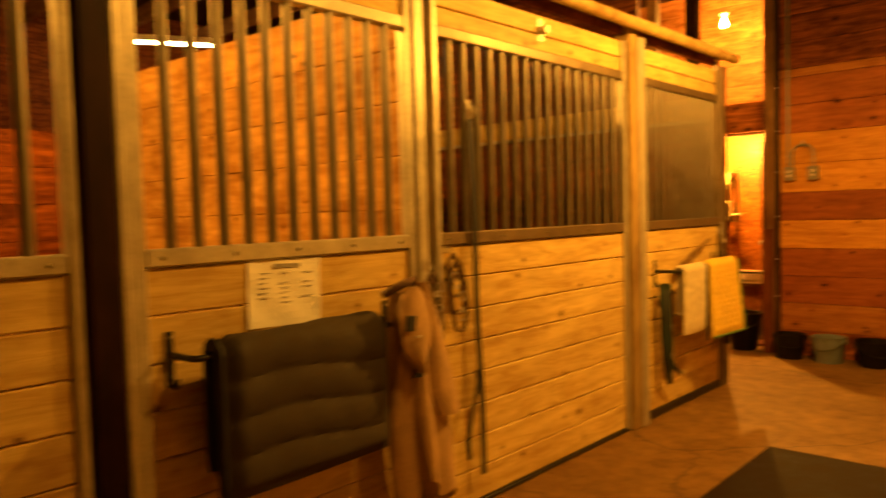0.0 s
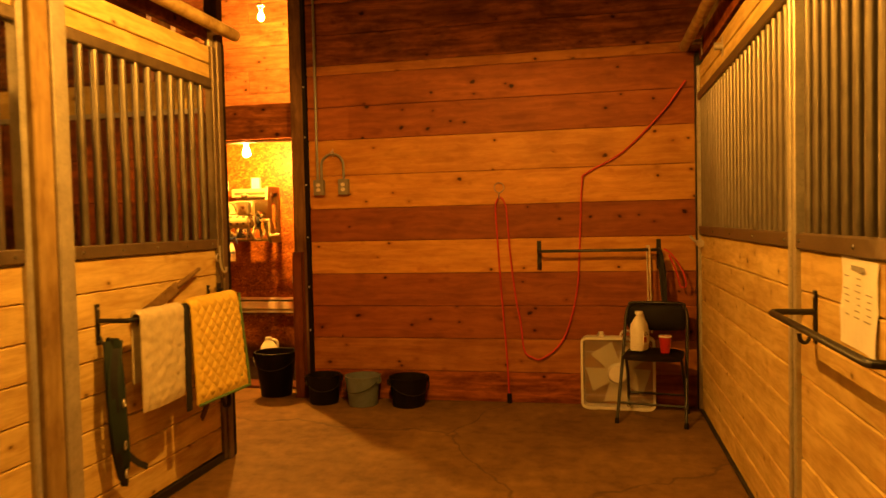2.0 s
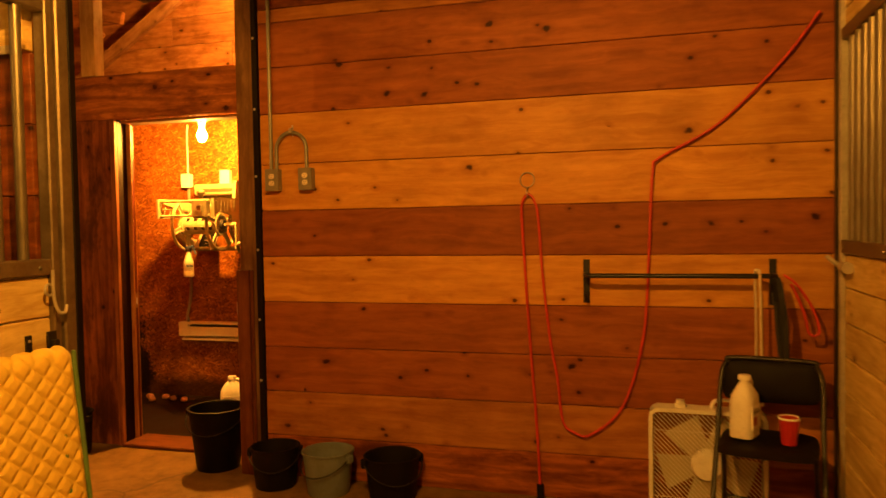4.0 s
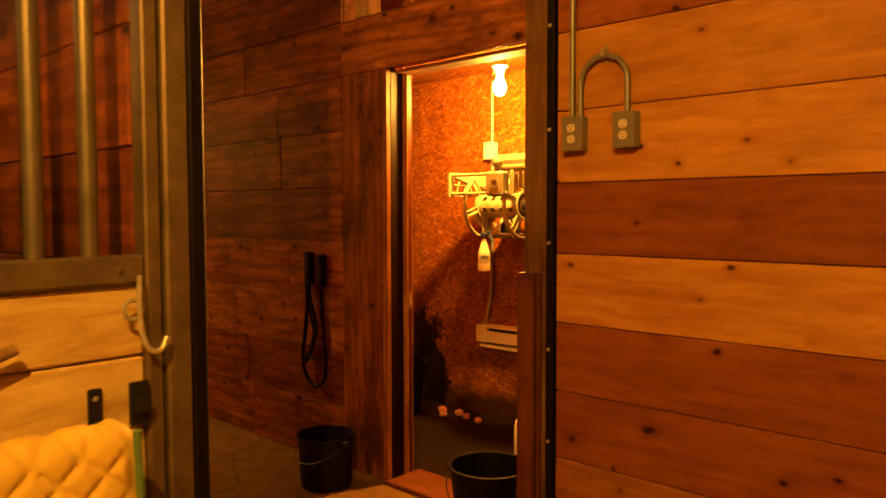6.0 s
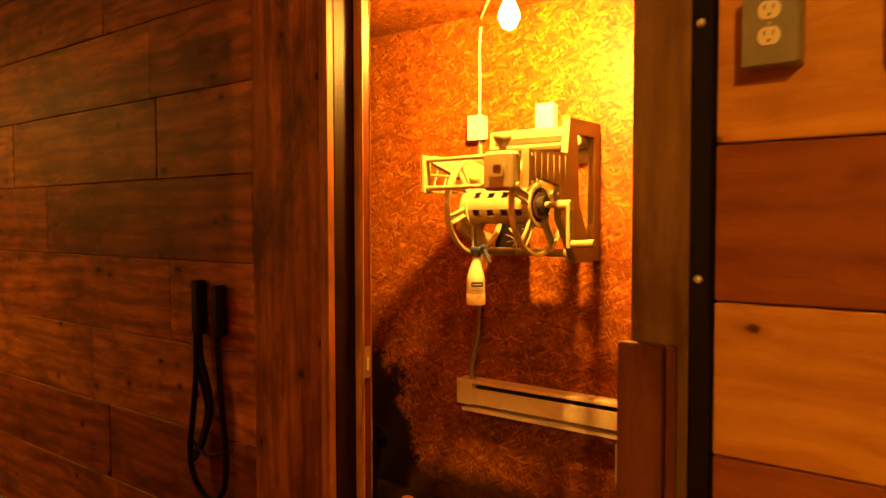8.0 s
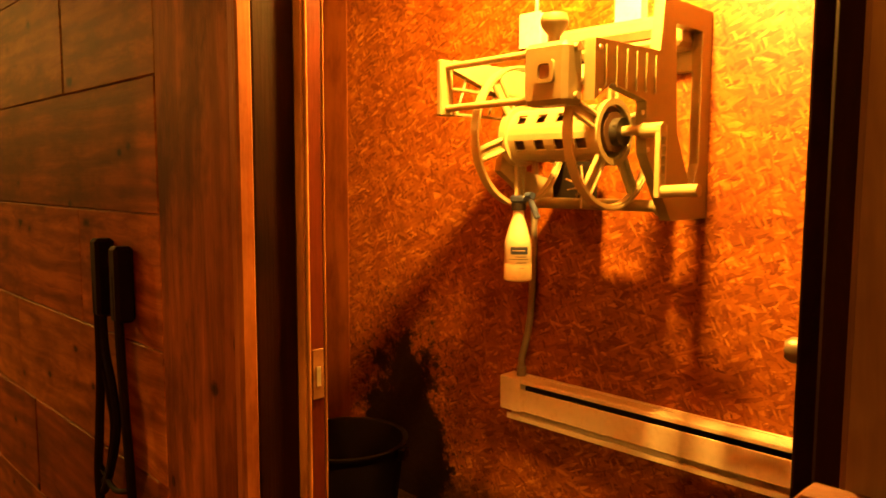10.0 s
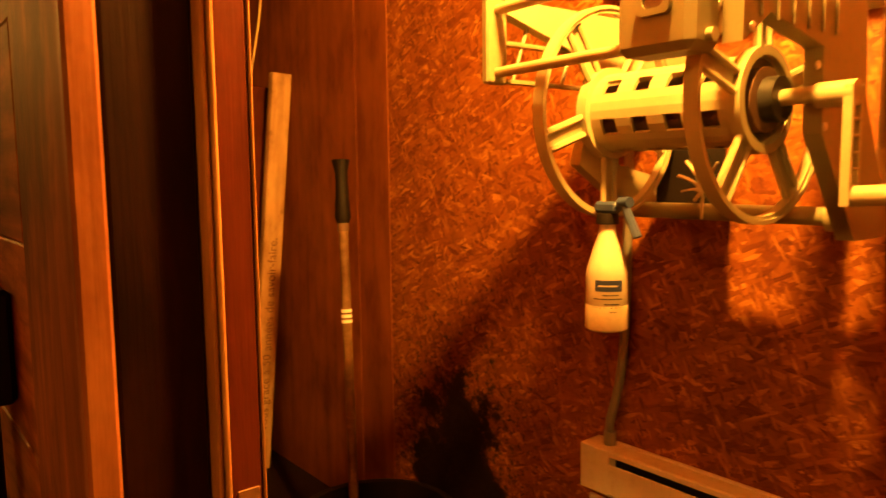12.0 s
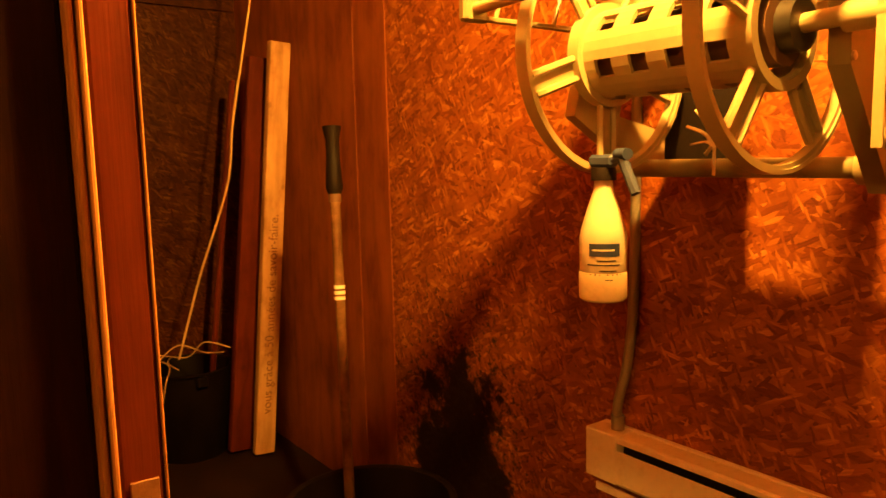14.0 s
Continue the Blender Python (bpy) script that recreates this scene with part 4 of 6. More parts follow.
def hung_folds(width, depth, length, folds, seed, taper=0.5, nu=56, nv=34, twist=0.25, lean=0.0):
    """A garment gathered at the top: a closed skirt of folds that widens downward."""
    bm = bmesh.new()
    r = random.Random(seed)
    ph = [r.uniform(0, 6.28) for _ in range(5)]
    rings = []
    for j in range(nv + 1):
        v = j / nv
        ring = []
        w = width * (taper + (1 - taper) * min(1, v * 1.6)) * (1 + 0.06 * math.sin(6 * v + ph[3]))
        for i in range(nu):
            a = 2 * math.pi * i / nu
            f = 1 + (0.06 + 0.20 * v) * math.sin(folds * a + ph[0] + twist * 6 * v) + 0.10 * v * math.sin((folds + 3) * a + ph[1])
            bottom = 0.05 * math.sin(2 * a + ph[2]) + 0.03 * math.sin(5 * a + ph[1])
            ring.append(bm.verts.new((depth * (0.5 + 0.5 * min(1, 2.5 * v + 0.25)) * f * math.cos(a), w * f * math.sin(a) + lean * v, -length * v + bottom * v)))
        rings.append(ring)
    for a, b in zip(rings, rings[1:]):
        for i in range(nu):
            bm.faces.new((a[i], b[i], b[(i + 1) % nu], a[(i + 1) % nu]))
    bm.faces.new(rings[0])
    bm.faces.new(rings[-1][::-1])
    bmesh.ops.recalc_face_normals(bm, faces=bm.faces)
    return bm


jk = thing("work_jacket", "tan canvas work jacket slung over the rack's end", "jacket", (FRONT + 0.17, 2.045, 1.11))
part("body", hung_folds(0.14, 0.080, 0.84, 5, 3, 0.45, lean=0.10), TAN, jk, smooth=True)


def flap(rows, x, thick, swell, n=10):
    """A hanging cloth panel: rows of (height, near edge, far edge) from the top down."""
    bm = bmesh.new()
    g = []
    for k, (z, a, b) in enumerate(rows):
        g.append([bm.verts.new((x + swell * math.sin(math.pi * i / n) + 0.008 * math.sin(5 * i / n + k * 0.7), a + (b - a) * i / n, z)) for i in range(n + 1)])
    for p, q in zip(g, g[1:]):
        for i in range(n):
            bm.faces.new((p[i], q[i], q[i + 1], p[i + 1]))
    ex = bmesh.ops.extrude_face_region(bm, geom=bm.faces[:])
    for v in [q for q in ex["geom"] if isinstance(q, bmesh.types.BMVert)]:
        v.co.x -= thick
    bmesh.ops.recalc_face_normals(bm, faces=bm.faces)
    return bm


part("front_flap", flap([(0.03, -0.09, -0.02), (0.0, -0.12, 0.01), (-0.06, -0.128, 0.03), (-0.12, -0.128, 0.04), (-0.17, -0.12, 0.035), (-0.22, -0.10, 0.02), (-0.27, -0.06, 0.005), (-0.31, -0.028, -0.012)], 0.112, 0.014, 0.024), TAN, jk, smooth=True)
part("lining", flap([(-0.06, 0.0, 0.042), (-0.12, 0.01, 0.052), (-0.2, 0.0, 0.05), (-0.27, -0.04, 0.035), (-0.33, -0.05, 0.0)], 0.096, 0.008, 0.01, 6), BLACKWEB, jk, "black lining of the turned-out front", smooth=True)
part("back_flap", flap([(0.04, 0.0, 0.06), (-0.1, 0.03, 0.12), (-0.25, 0.05, 0.165), (-0.4, 0.06, 0.21), (-0.52, 0.12, 0.235)], 0.078, 0.012, 0.03, 8), TAN, jk, smooth=True)
part("collar", tubes((smooth_line([(0.02, -0.13, 0.0), (0.07, -0.08, 0.035), (0.06, 0.0, 0.05), (0.0, 0.05, 0.03)]), [0.016] * 25), seg=8), LEATHER, jk, "brown collar", smooth=True)
pt = part("patch", boxes((0.130, 0.136, -0.095, -0.045, -0.15, -0.09), c=0.002), BLACKWEB, jk, "black pull patch")
pt.matrix_basis = pose(0, 0, 0, -10)
part("pull", boxes((0.137, 0.141, -0.07, -0.04, -0.165, -0.156), c=0.001), STEEL, jk, "small metal zip pull")


# ---- papers ----
def sheet(label, x, y0, y1, z0, z1, out, tilt, seed):
    w, h = y1 - y0, z1 - z0
    t = thing("paper_sheet", label, "paper", (x, (y0 + y1) / 2, (z0 + z1) / 2), group="papers")
    t.matrix_basis = t.matrix_basis @ pose(0, 0, 0, tilt)
    bm = bmesh.new()
    n = 10
    g = [[bm.verts.new((out * (0.001 + 0.006 * (abs(i / n - 0.5) * 2) ** 4 * (1 if j < n / 2 else 0.4) + 0.002 * math.sin(i + j)), -w / 2 + w * i / n, -h / 2 + h * j / n)) for j in range(n + 1)] for i in range(n + 1)]
    for i in range(n):
        for j in range(n):
            bm.faces.new((g[i][j], g[i + 1][j], g[i + 1][j + 1], g[i][j + 1]))
    ex = bmesh.ops.extrude_face_region(bm, geom=bm.faces[:])
    for v in [q for q in ex["geom"] if isinstance(q, bmesh.types.BMVert)]:
        v.co.x -= out * 0.0008
    bmesh.ops.recalc_face_normals(bm, faces=bm.faces)
    part("page", bm, PAPER, t)
    r = random.Random(seed)
    bm = bmesh.new()
    X = (out * 0.0052, out * 0.0058)
    box(bm, *X, -w * 0.16, w * 0.2, h * 0.36, h * 0.42, c=0.0)
    for cx in (-0.36, -0.06, 0.24):
        for k in range(7):
            if r.random() < 0.78:
                y = w * (cx + r.uniform(-0.02, 0.02))
                z = h * (0.28 - k * 0.072)
                box(bm, *X, y, y + w * r.uniform(0.08, 0.17), z, z + h * 0.012, c=0.0)
    bmesh.ops.recalc_face_normals(bm, faces=bm.faces)
    tagged(part("writing", bm, FAINT, t), kind="stuff")
    return t


sheet("white typed feeding sheet pinned to the stall front", FRONT + 0.001, 1.44, 1.76, 1.02, 1.27, 1, -2, 1)
sheet("white typed sheet pinned to the opposite stall front", XR - 0.0085 - 0.001, 3.83, 4.12, 1.0, 1.265, -1, 2, 2)


# ---- straps, halters ----
def strap(bm, pts, width, thick=0.004, across=(0, 1, 0)):
    """A flat strap along a line of points, its width along 'across'."""
    pts = [Vector(p) for p in pts]
    A = Vector(across)
    rows = []
    for i, p in enumerate(pts):
        d = (pts[min(i + 1, len(pts) - 1)] - pts[max(i - 1, 0)]).normalized()
        side = (A - d * A.dot(d)).normalized() * width / 2
        nrm = d.cross(side).normalized() * thick / 2
        rows.append([bm.verts.new(p + side + nrm), bm.verts.new(p - side + nrm), bm.verts.new(p - side - nrm), bm.verts.new(p + side - nrm)])
    for a, b in zip(rows, rows[1:]):
        for k in range(4):
            bm.faces.new((a[k], a[(k + 1) % 4], b[(k + 1) % 4], b[k]))
    bm.faces.new(rows[0][::-1])
    bm.faces.new(rows[-1])
    return bm


def ring_bm(r, wire, seg=18):
    bm = bmesh.new()
    tube(bm, [(0, r * math.cos(2 * math.pi * k / seg), r * math.sin(2 * math.pi * k / seg)) for k in range(seg + 1)], wire, 6, cap=False)
    return bm


def hook_thing(x, y, z, out):
    t = thing("wall_hook", "small steel hook screwed to the boards", "hook", (x, y, z), group="hooks")
    part("hook", tubes((smooth_line([(0, 0, 0.03), (out * 0.02, 0, 0.025), (out * 0.045, 0, 0.0), (out * 0.035, 0, -0.025), (out * 0.03, 0, -0.01)]), 0.004), seg=8), STEEL, t, smooth=True)
    part("plate", boxes((0, out * 0.004, -0.012, 0.012, 0.0, 0.05), c=0.001), STEEL, t)
    return t


def halter(name, label, at, leather, drop, width=0.10, seed=0, metal=STEEL):
    t = thing(name, label, "halter", at)
    r = random.Random(seed)
    def loop(dy, top, bot, w, x):
        return smooth_line([(x, dy, top), (x + 0.01, dy - w, top - 0.3 * (top - bot)), (x + 0.015, dy - 0.7 * w, bot + 0.1 * (top - bot)), (x + 0.018, dy, bot), (x + 0.01, dy + 0.7 * w, bot + 0.15 * (top - bot)), (x, dy + w, top - 0.4 * (top - bot)), (x - 0.006, dy, top)], 7)
    for k in range(3):
        part("strap", strap(bmesh.new(), loop(r.uniform(-0.02, 0.02), 0.0 - 0.04 * k, -drop * (0.55 + 0.22 * k), width * r.uniform(0.35, 0.6), 0.008 * k), 0.022, 0.005, (1, 0, 0)), leather, t)
    for k in range(3):
        b = part("ring", ring_bm(0.022, 0.0035), metal, t, smooth=True)
        b.matrix_basis = pose(0.03, r.uniform(-0.03, 0.03), -drop * (0.3 + 0.25 * k), 0, 0, r.uniform(-30, 30))
    for k in range(2):
        part("buckle", boxes((0.024, 0.030, -0.02 + 0.03 * k, 0.004 + 0.03 * k, -drop * (0.42 + 0.3 * k) - 0.012, -drop * (0.42 + 0.3 * k) + 0.012), c=0.002), metal, t)
    return t


hook_thing(FRONT, 2.50, 1.235, 1)
halter("leather_halter", "brown leather halter with steel rings hung by the door", (FRONT + 0.04, 2.50, 1.235), LEATHER, 0.36, 0.10, 5)
hook_thing(XL + 0.04, 2.33, 1.17, 1)
halter("leather_halter", "small brown leather halter hung on the steel post", (XL + 0.08, 2.33, 1.17), LEATHER, 0.24, 0.08, 9)

ld = thing("lead_strap", "long black lead strap with brass snap hung on the door", "lead", (XL + 0.035, 2.66, 1.86))
part("strap", strap(bmesh.new(), smooth_line([(0.0, 0.0, 0.0), (0.012, 0.006, -0.5), (0.016, 0.0, -0.9), (0.02, 0.016, -1.3), (0.02, 0.02, -1.7)], 8), 0.032, 0.007), BLACKWEB, ld)
part("tail", strap(bmesh.new(), smooth_line([(0.022, 0.0, -1.22), (0.03, -0.06, -1.36), (0.03, -0.10, -1.5), (0.026, -0.09, -1.6)], 8), 0.022, 0.006), BLACKWEB, ld)
part("snap", tubes((smooth_line([(0.0, 0, 0.0), (0.01, -0.012, 0.03), (0.012, 0.0, 0.06), (0.01, 0.014, 0.03), (0.004, 0.004, 0.0)]), 0.006), seg=8), STEEL, ld, "brass snap", smooth=True)
part("keeper", boxes((0.006, 0.024, -0.012, 0.022, -1.24, -1.19), c=0.003), BLACKIRON, ld)
hook_thing(XL + 0.026, 2.66, 1.90, 1)

blanket_rack("black iron rack holding saddle pads on the end panel", FRONT, 4.58, 5.55, 0.99, 1, 0.16)
def fleece(u, v):
    return 0.006 * noise.noise((u * 9, v * 30, 3.0)) + 0.004 * noise.noise((u * 31, v * 70, 1.0)) + 0.004
cp = thing("saddle_pad", "cream fleece saddle pad folded over the rack", "saddle pad", (FRONT + 0.16, 4.75, 0.99), group="saddle pads")
put(part("pad", draped(4.63, 4.985, FRONT + 0.16, 0.993, 0.43, 0.30, 1, fleece, 0.014, 36, 70, 0.02, slack=lambda u, v: 0.02 * math.sin(4 * u) * v), CREAM, cp, smooth=True), cp)
bs = thing("girth_strap", "black girth strap hung between the saddle pads", "girth", (FRONT + 0.16, 4.975, 0.99))
put(part("strap", draped(4.995, 5.04, FRONT + 0.16, 0.993, 0.52, 0.40, 1, lambda u, v: 0.0, 0.014, 4, 40, 0.018), BLACKWEB, bs, smooth=True), bs)
def diamonds(u, v):
    a, b = u * 0.46, v
    p, q = (a + b) / 0.074, (a - b) / 0.074
    return 0.010 * min(1.0, 1.5 * min(abs(math.sin(math.pi * p)), abs(math.sin(math.pi * q)))) ** 0.6
yp = thing("saddle_pad", "yellow quilted saddle pad with green binding over the rack", "saddle pad", (FRONT + 0.16, 5.23, 0.99), group="saddle pads")
put(part("pad", draped(5.05, 5.545, FRONT + 0.16, 0.993, 0.50, 0.36, 1, diamonds, 0.016, 96, 150, 0.022, slack=lambda u, v: 0.10 * v * (0.4 + 0.6 * u)), YELLOW, yp, smooth=True), yp)
bm = bmesh.new()
edge_line = []
for k in range(26):
    s = k / 25
    z = 0.03 - 0.52 * s
    edge_line.append((FRONT + 0.16 + 0.022 + 0.016 + 0.10 * max(0, -z), 5.547, 0.99 + z + 0.0))
tube(bm, edge_line, 0.008, 8)
put(part("binding", bm, GREEN, yp, "green bound edge", smooth=True), yp)
bm = bmesh.new()
tube(bm, [(FRONT + 0.16 + 0.04 + 0.05 * (0.4 + 0.6 * k / 12), 5.05 + 0.495 * k / 12, 0.492) for k in range(13)], 0.008, 8)
put(part("hem", bm, GREEN, yp, "green bound hem", smooth=True), yp)
for k in range(5):
    z = 0.80 - 0.06 * k
    x = FRONT + 0.16 + 0.040 + 0.10 * (0.99 - z) * 0.95
    d = part("diamond", turned([(0.0, 0.004), (0.013, 0.0), (0.013, -0.012), (0.0, -0.012)], seg=4), GREEN, yp, "green diamond trim")
    put(d, yp)
    d.matrix_basis = yp.matrix_basis.inverted() @ pose(x, 5.47, z, 0, 90, 0)

pd = thing("wooden_paddle", "flat grey-brown wooden paddle leaning behind the saddle pads", "paddle", (FRONT + 0.03, 4.80, 0.985))
bm = bmesh.new()
strap(bm, [(0.02, 0.0, -0.02), (0.02, 0.16, 0.035), (0.015, 0.36, 0.105)], 0.055, 0.012, (0, -0.3, 0.95))
part("blade", bm, PADDLE, pd)
part("grip", tubes((((0.015, 0.355, 0.104), (0.008, 0.60, 0.185)), [0.014, 0.011]), seg=10), PADDLE, pd, smooth=True)
hn = thing("harness", "dark green and black webbing harness hung from the rack", "harness", (FRONT + 0.05, 4.575, 0.90))
rr = random.Random(21)
for k in range(6):
    w = rr.uniform(0.02, 0.045)
    b = -rr.uniform(0.45, 0.72)
    part("strap", strap(bmesh.new(), smooth_line([(0.01 + 0.008 * k, -0.02 + 0.008 * k, 0.0), (0.02 + 0.008 * k, -w, b * 0.35), (0.025 + 0.007 * k, -w * 0.5, b * 0.75), (0.03 + 0.006 * k, 0.02 + w * 0.4, b), (0.025 + 0.006 * k, w, b * 0.7), (0.015 + 0.007 * k, w * 0.9, b * 0.3), (0.012 + 0.007 * k, 0.0, 0.01)], 7), 0.028, 0.006, (0.7, 0.7, 0)), GREENWEB if k % 2 else BLACKWEB, hn)
part("trailing_strap", strap(bmesh.new(), smooth_line([(0.05, 0.02, -0.5), (0.06, 0.10, -0.58), (0.07, 0.16, -0.62)], 6), 0.03, 0.006), BLACKWEB, hn)
for z in (-0.28, -0.47, -0.6):
    b = part("buckle", ring_bm(0.018, 0.004), STEEL, hn, smooth=True)
    b.matrix_basis = pose(0.075, 0.0, z, 0, 0, 25)
ws = thing("leather_strap", "brown leather strap ends hanging below the yellow pad", "strap", (FRONT + 0.10, 5.25, 0.52))
part("strap", strap(bmesh.new(), smooth_line([(0.0, 0.02, 0.16), (0.03, 0.05, 0.0), (0.05, -0.02, -0.08), (0.055, -0.08, -0.13)], 6), 0.035, 0.006), LEATHER, ws)
part("loop", strap(bmesh.new(), smooth_line([(0.0, 0.12, 0.16), (0.03, 0.16, 0.0), (0.04, 0.19, -0.12), (0.04, 0.24, -0.14), (0.03, 0.26, -0.05), (0.0, 0.22, 0.16)], 6), 0.022, 0.005, (1, 0, 0)), BLACKWEB, ws)


# ---- latches on the stalls ----
def bolt_latch(label, x, y, z, out, along=1):
    t = thing("door_latch", label, "latch", (x, y, z), group="latches")
    part("rod", tubes((smooth_line([(out * 0.02, 0, 0.12), (out * 0.022, 0, 0.02), (out * 0.03, 0.012 * along, -0.03), (out * 0.035, 0.035 * along, -0.035), (out * 0.03, 0.05 * along, -0.01)]), 0.006), seg=8), STEEL, t, smooth=True)
    part("eye", ring_bm(0.02, 0.005), STEEL, t, smooth=True).matrix_basis = pose(out * 0.012, -0.01, 0.05, 0, 0, 0)
    part("keeper", boxes((0, out * 0.03, -0.012, 0.012, -0.16, -0.13), (0, out * 0.01, -0.02, 0.02, -0.19, -0.10), c=0.002), BLACKIRON, t)
    return t


bolt_latch("steel gravity latch on the end of the stall front", XL + 0.03, 5.63, 1.17, 1)
fg = thing("floor_guide", "small black iron door guide at the foot of the stall", "door guide", (XR - 0.03, 4.645, 0.0))
part("block", boxes((-0.055, 0.0, -0.03, 0.03, 0.0, 0.075), c=0.008), BLACKIRON, fg)
part("roller", turned([(0.0, 0.085), (0.022, 0.083), (0.022, 0.02), (0.0, 0.02)], (-0.07, 0, 0), seg=14), BLACKRUBBER, fg, smooth=True)
lt = thing("door_latch", "round steel door latch at the corner of the stall", "latch", (XR - 0.03, 7.02, 1.21), group="latches")
part("barrel", tubes((((0, -0.03, 0), (0, 0.05, 0)), 0.026), seg=14), STEEL, lt, smooth=True)
part("lever", tubes((smooth_line([(-0.005, 0.05, 0.0), (-0.03, 0.08, 0.02), (-0.05, 0.12, 0.045)]), 0.01), seg=8), STEEL, lt, smooth=True)
for xx, y0 in ((XL + 0.05, 3.3), (XR - 0.05, 6.2)):
    s = 1 if xx < 0 else -1
    br = thing("track_bracket", "steel bracket bolted to the top board", "bracket", (xx - s * 0.045, y0, 2.38), group="track brackets")
    part("plate", boxes((0, s * 0.006, -0.03, 0.03, -0.06, 0.06), c=0.002), STEEL, br)
    part("roller", tubes((((s * 0.006, 0, 0.0), (s * 0.05, 0, 0.0)), 0.022), seg=12), STEEL, br, smooth=True)

# ---- along the back wall ----
def bucket(label, at, r_top, r_base, h, mat, bail=True, group="buckets", lugs=True, turn=0.0, squash=1.0):
    t = thing("bucket", label, "bucket", at, group=group, turn=turn)
    body = part("body", turned([(0.0, 0.0), (r_base * 0.97, 0.0), (r_base, 0.008), (r_top * 0.985, h - 0.03), (r_top * 0.99, h - 0.012), (r_top * 1.045, h - 0.010), (r_top * 1.05, h - 0.002), (r_top * 1.0, h), (r_top * 0.965, h - 0.004), (r_base * 0.96, 0.014), (0.0, 0.012)], seg=32), mat, t, smooth=True)
    if lugs:
        for s in (-1, 1):
            part("lug", boxes((s * r_top * 0.99, s * (r_top * 1.05 + 0.014), -0.022, 0.022, h - 0.055, h - 0.012), c=0.004), mat, t)
    if bail:
        pts = [((r_top * 1.07) * math.cos(a), -0.25 * r_top * math.sin(a) - 0.02, h - 0.03 - (0.62 * r_top) * math.sin(a)) for a in [math.pi * k / 20 for k in range(21)]]
        pts = [(x, -(r_top * 1.06) * math.sqrt(max(0, 1 - (x / (r_top * 1.07)) ** 2)) - 0.006, z) for x, y, z in pts]
        part("bail", tubes((pts, 0.0035), seg=6), BLACKIRON, t, smooth=True)
    return t


bucket("black rubber feed bucket against the back wall", (-2.165, 7.095, 0), 0.130, 0.112, 0.225, BLACKRUBBER, turn=20)
bucket("blue-grey plastic feed bucket against the back wall", (-1.835, 7.07, 0), 0.135, 0.112, 0.23, BLUEGREY, turn=-15)
bucket("black rubber feed bucket standing a little apart", (-1.475, 7.085, 0), 0.145, 0.122, 0.225, BLACKRUBBER, turn=35)
bucket("tall black plastic bucket beside the doorway", (-2.66, 7.30, 0.0), 0.165, 0.125, 0.365, BLACKPLASTIC, turn=10)
bucket("black rubber tub in the dark beside the door", (-3.75, 7.30, 0.0), 0.145, 0.13, 0.27, BLACKRUBBER, turn=0)


def outlet(x, label):
    t = thing("outlet_box", label, "outlet", (x, YB, 1.695), group="outlets")
    part("box", boxes((-0.040, 0.040, -0.046, 0.0, -0.061, 0.061), c=0.004), GREYBOX, t)
    part("cover", boxes((-0.0405, 0.0405, -0.050, -0.0465, -0.0615, 0.0615), c=0.0015), GREYBOX, t)
    for z in (-0.0195, 0.0195):
        bm = bmesh.new()
        n = 24
        ring = [(0.0165 * math.cos(2 * math.pi * k / n), max(-0.0135, min(0.0135, 0.0165 * math.sin(2 * math.pi * k / n)))) for k in range(n)]
        f = [bm.verts.new((a, -0.0532, z + b)) for a, b in ring]
        g = [bm.verts.new((a, -0.0495, z + b)) for a, b in ring]
        bm.faces.new(f)
        for k in range(n):
            bm.faces.new((f[k], g[k], g[(k + 1) % n], f[(k + 1) % n]))
        bmesh.ops.recalc_face_normals(bm, faces=bm.faces)
        s = part("receptacle", bm, IVORY, t, "ivory receptacle")
        # openings are black slabs on the face, the shade inside them as colour
        bm = boxes((-0.0075, -0.0055, -0.0538, -0.0533, z + 0.001, z + 0.008), (0.0055, 0.0072, -0.0538, -0.0533, z + 0.001, z + 0.008), (-0.002, 0.002, -0.0538, -0.0533, z - 0.009, z - 0.005), c=0.0)
        sl = mesh_ob("slot", bm, INK, s)
    b = part("screw", turned([(0.0, 0.002), (0.003, 0.0015), (0.0035, 0.0)], seg=8), STEEL, t)
    b.matrix_basis = pose(0, -0.050, 0, 90)
    return t


outlet(-2.205, "grey metal outlet box with ivory sockets on the boards")
outlet(-2.000, "second grey metal outlet box at the conduit's end")
cd = thing("conduit", "grey conduit running down the wall and arching between outlets", "conduit", (-2.205, YB, 1.756))
part("riser", tubes((((-0.014, -0.022, 0.0), (-0.014, -0.022, ROOF - 1.76)), 0.0105), seg=12), GREYBOX, cd, smooth=True)
arch = [(0.020, -0.022, 0.0), (0.020, -0.022, 0.11)] + [(0.1125 - 0.0925 * math.cos(math.pi * k / 14), -0.022, 0.11 + 0.0925 * math.sin(math.pi * k / 14)) for k in range(1, 14)] + [(0.205, -0.022, 0.11), (0.205, -0.022, 0.0)]
part("arch", tubes((arch, 0.0105), seg=12), GREYBOX, cd, smooth=True)
part("strap", boxes((0.105, 0.12, -0.036, 0.0, 0.20, 0.225), (0.108, 0.117, -0.004, 0.0, 0.18, 0.245), c=0.002), STEEL, cd)

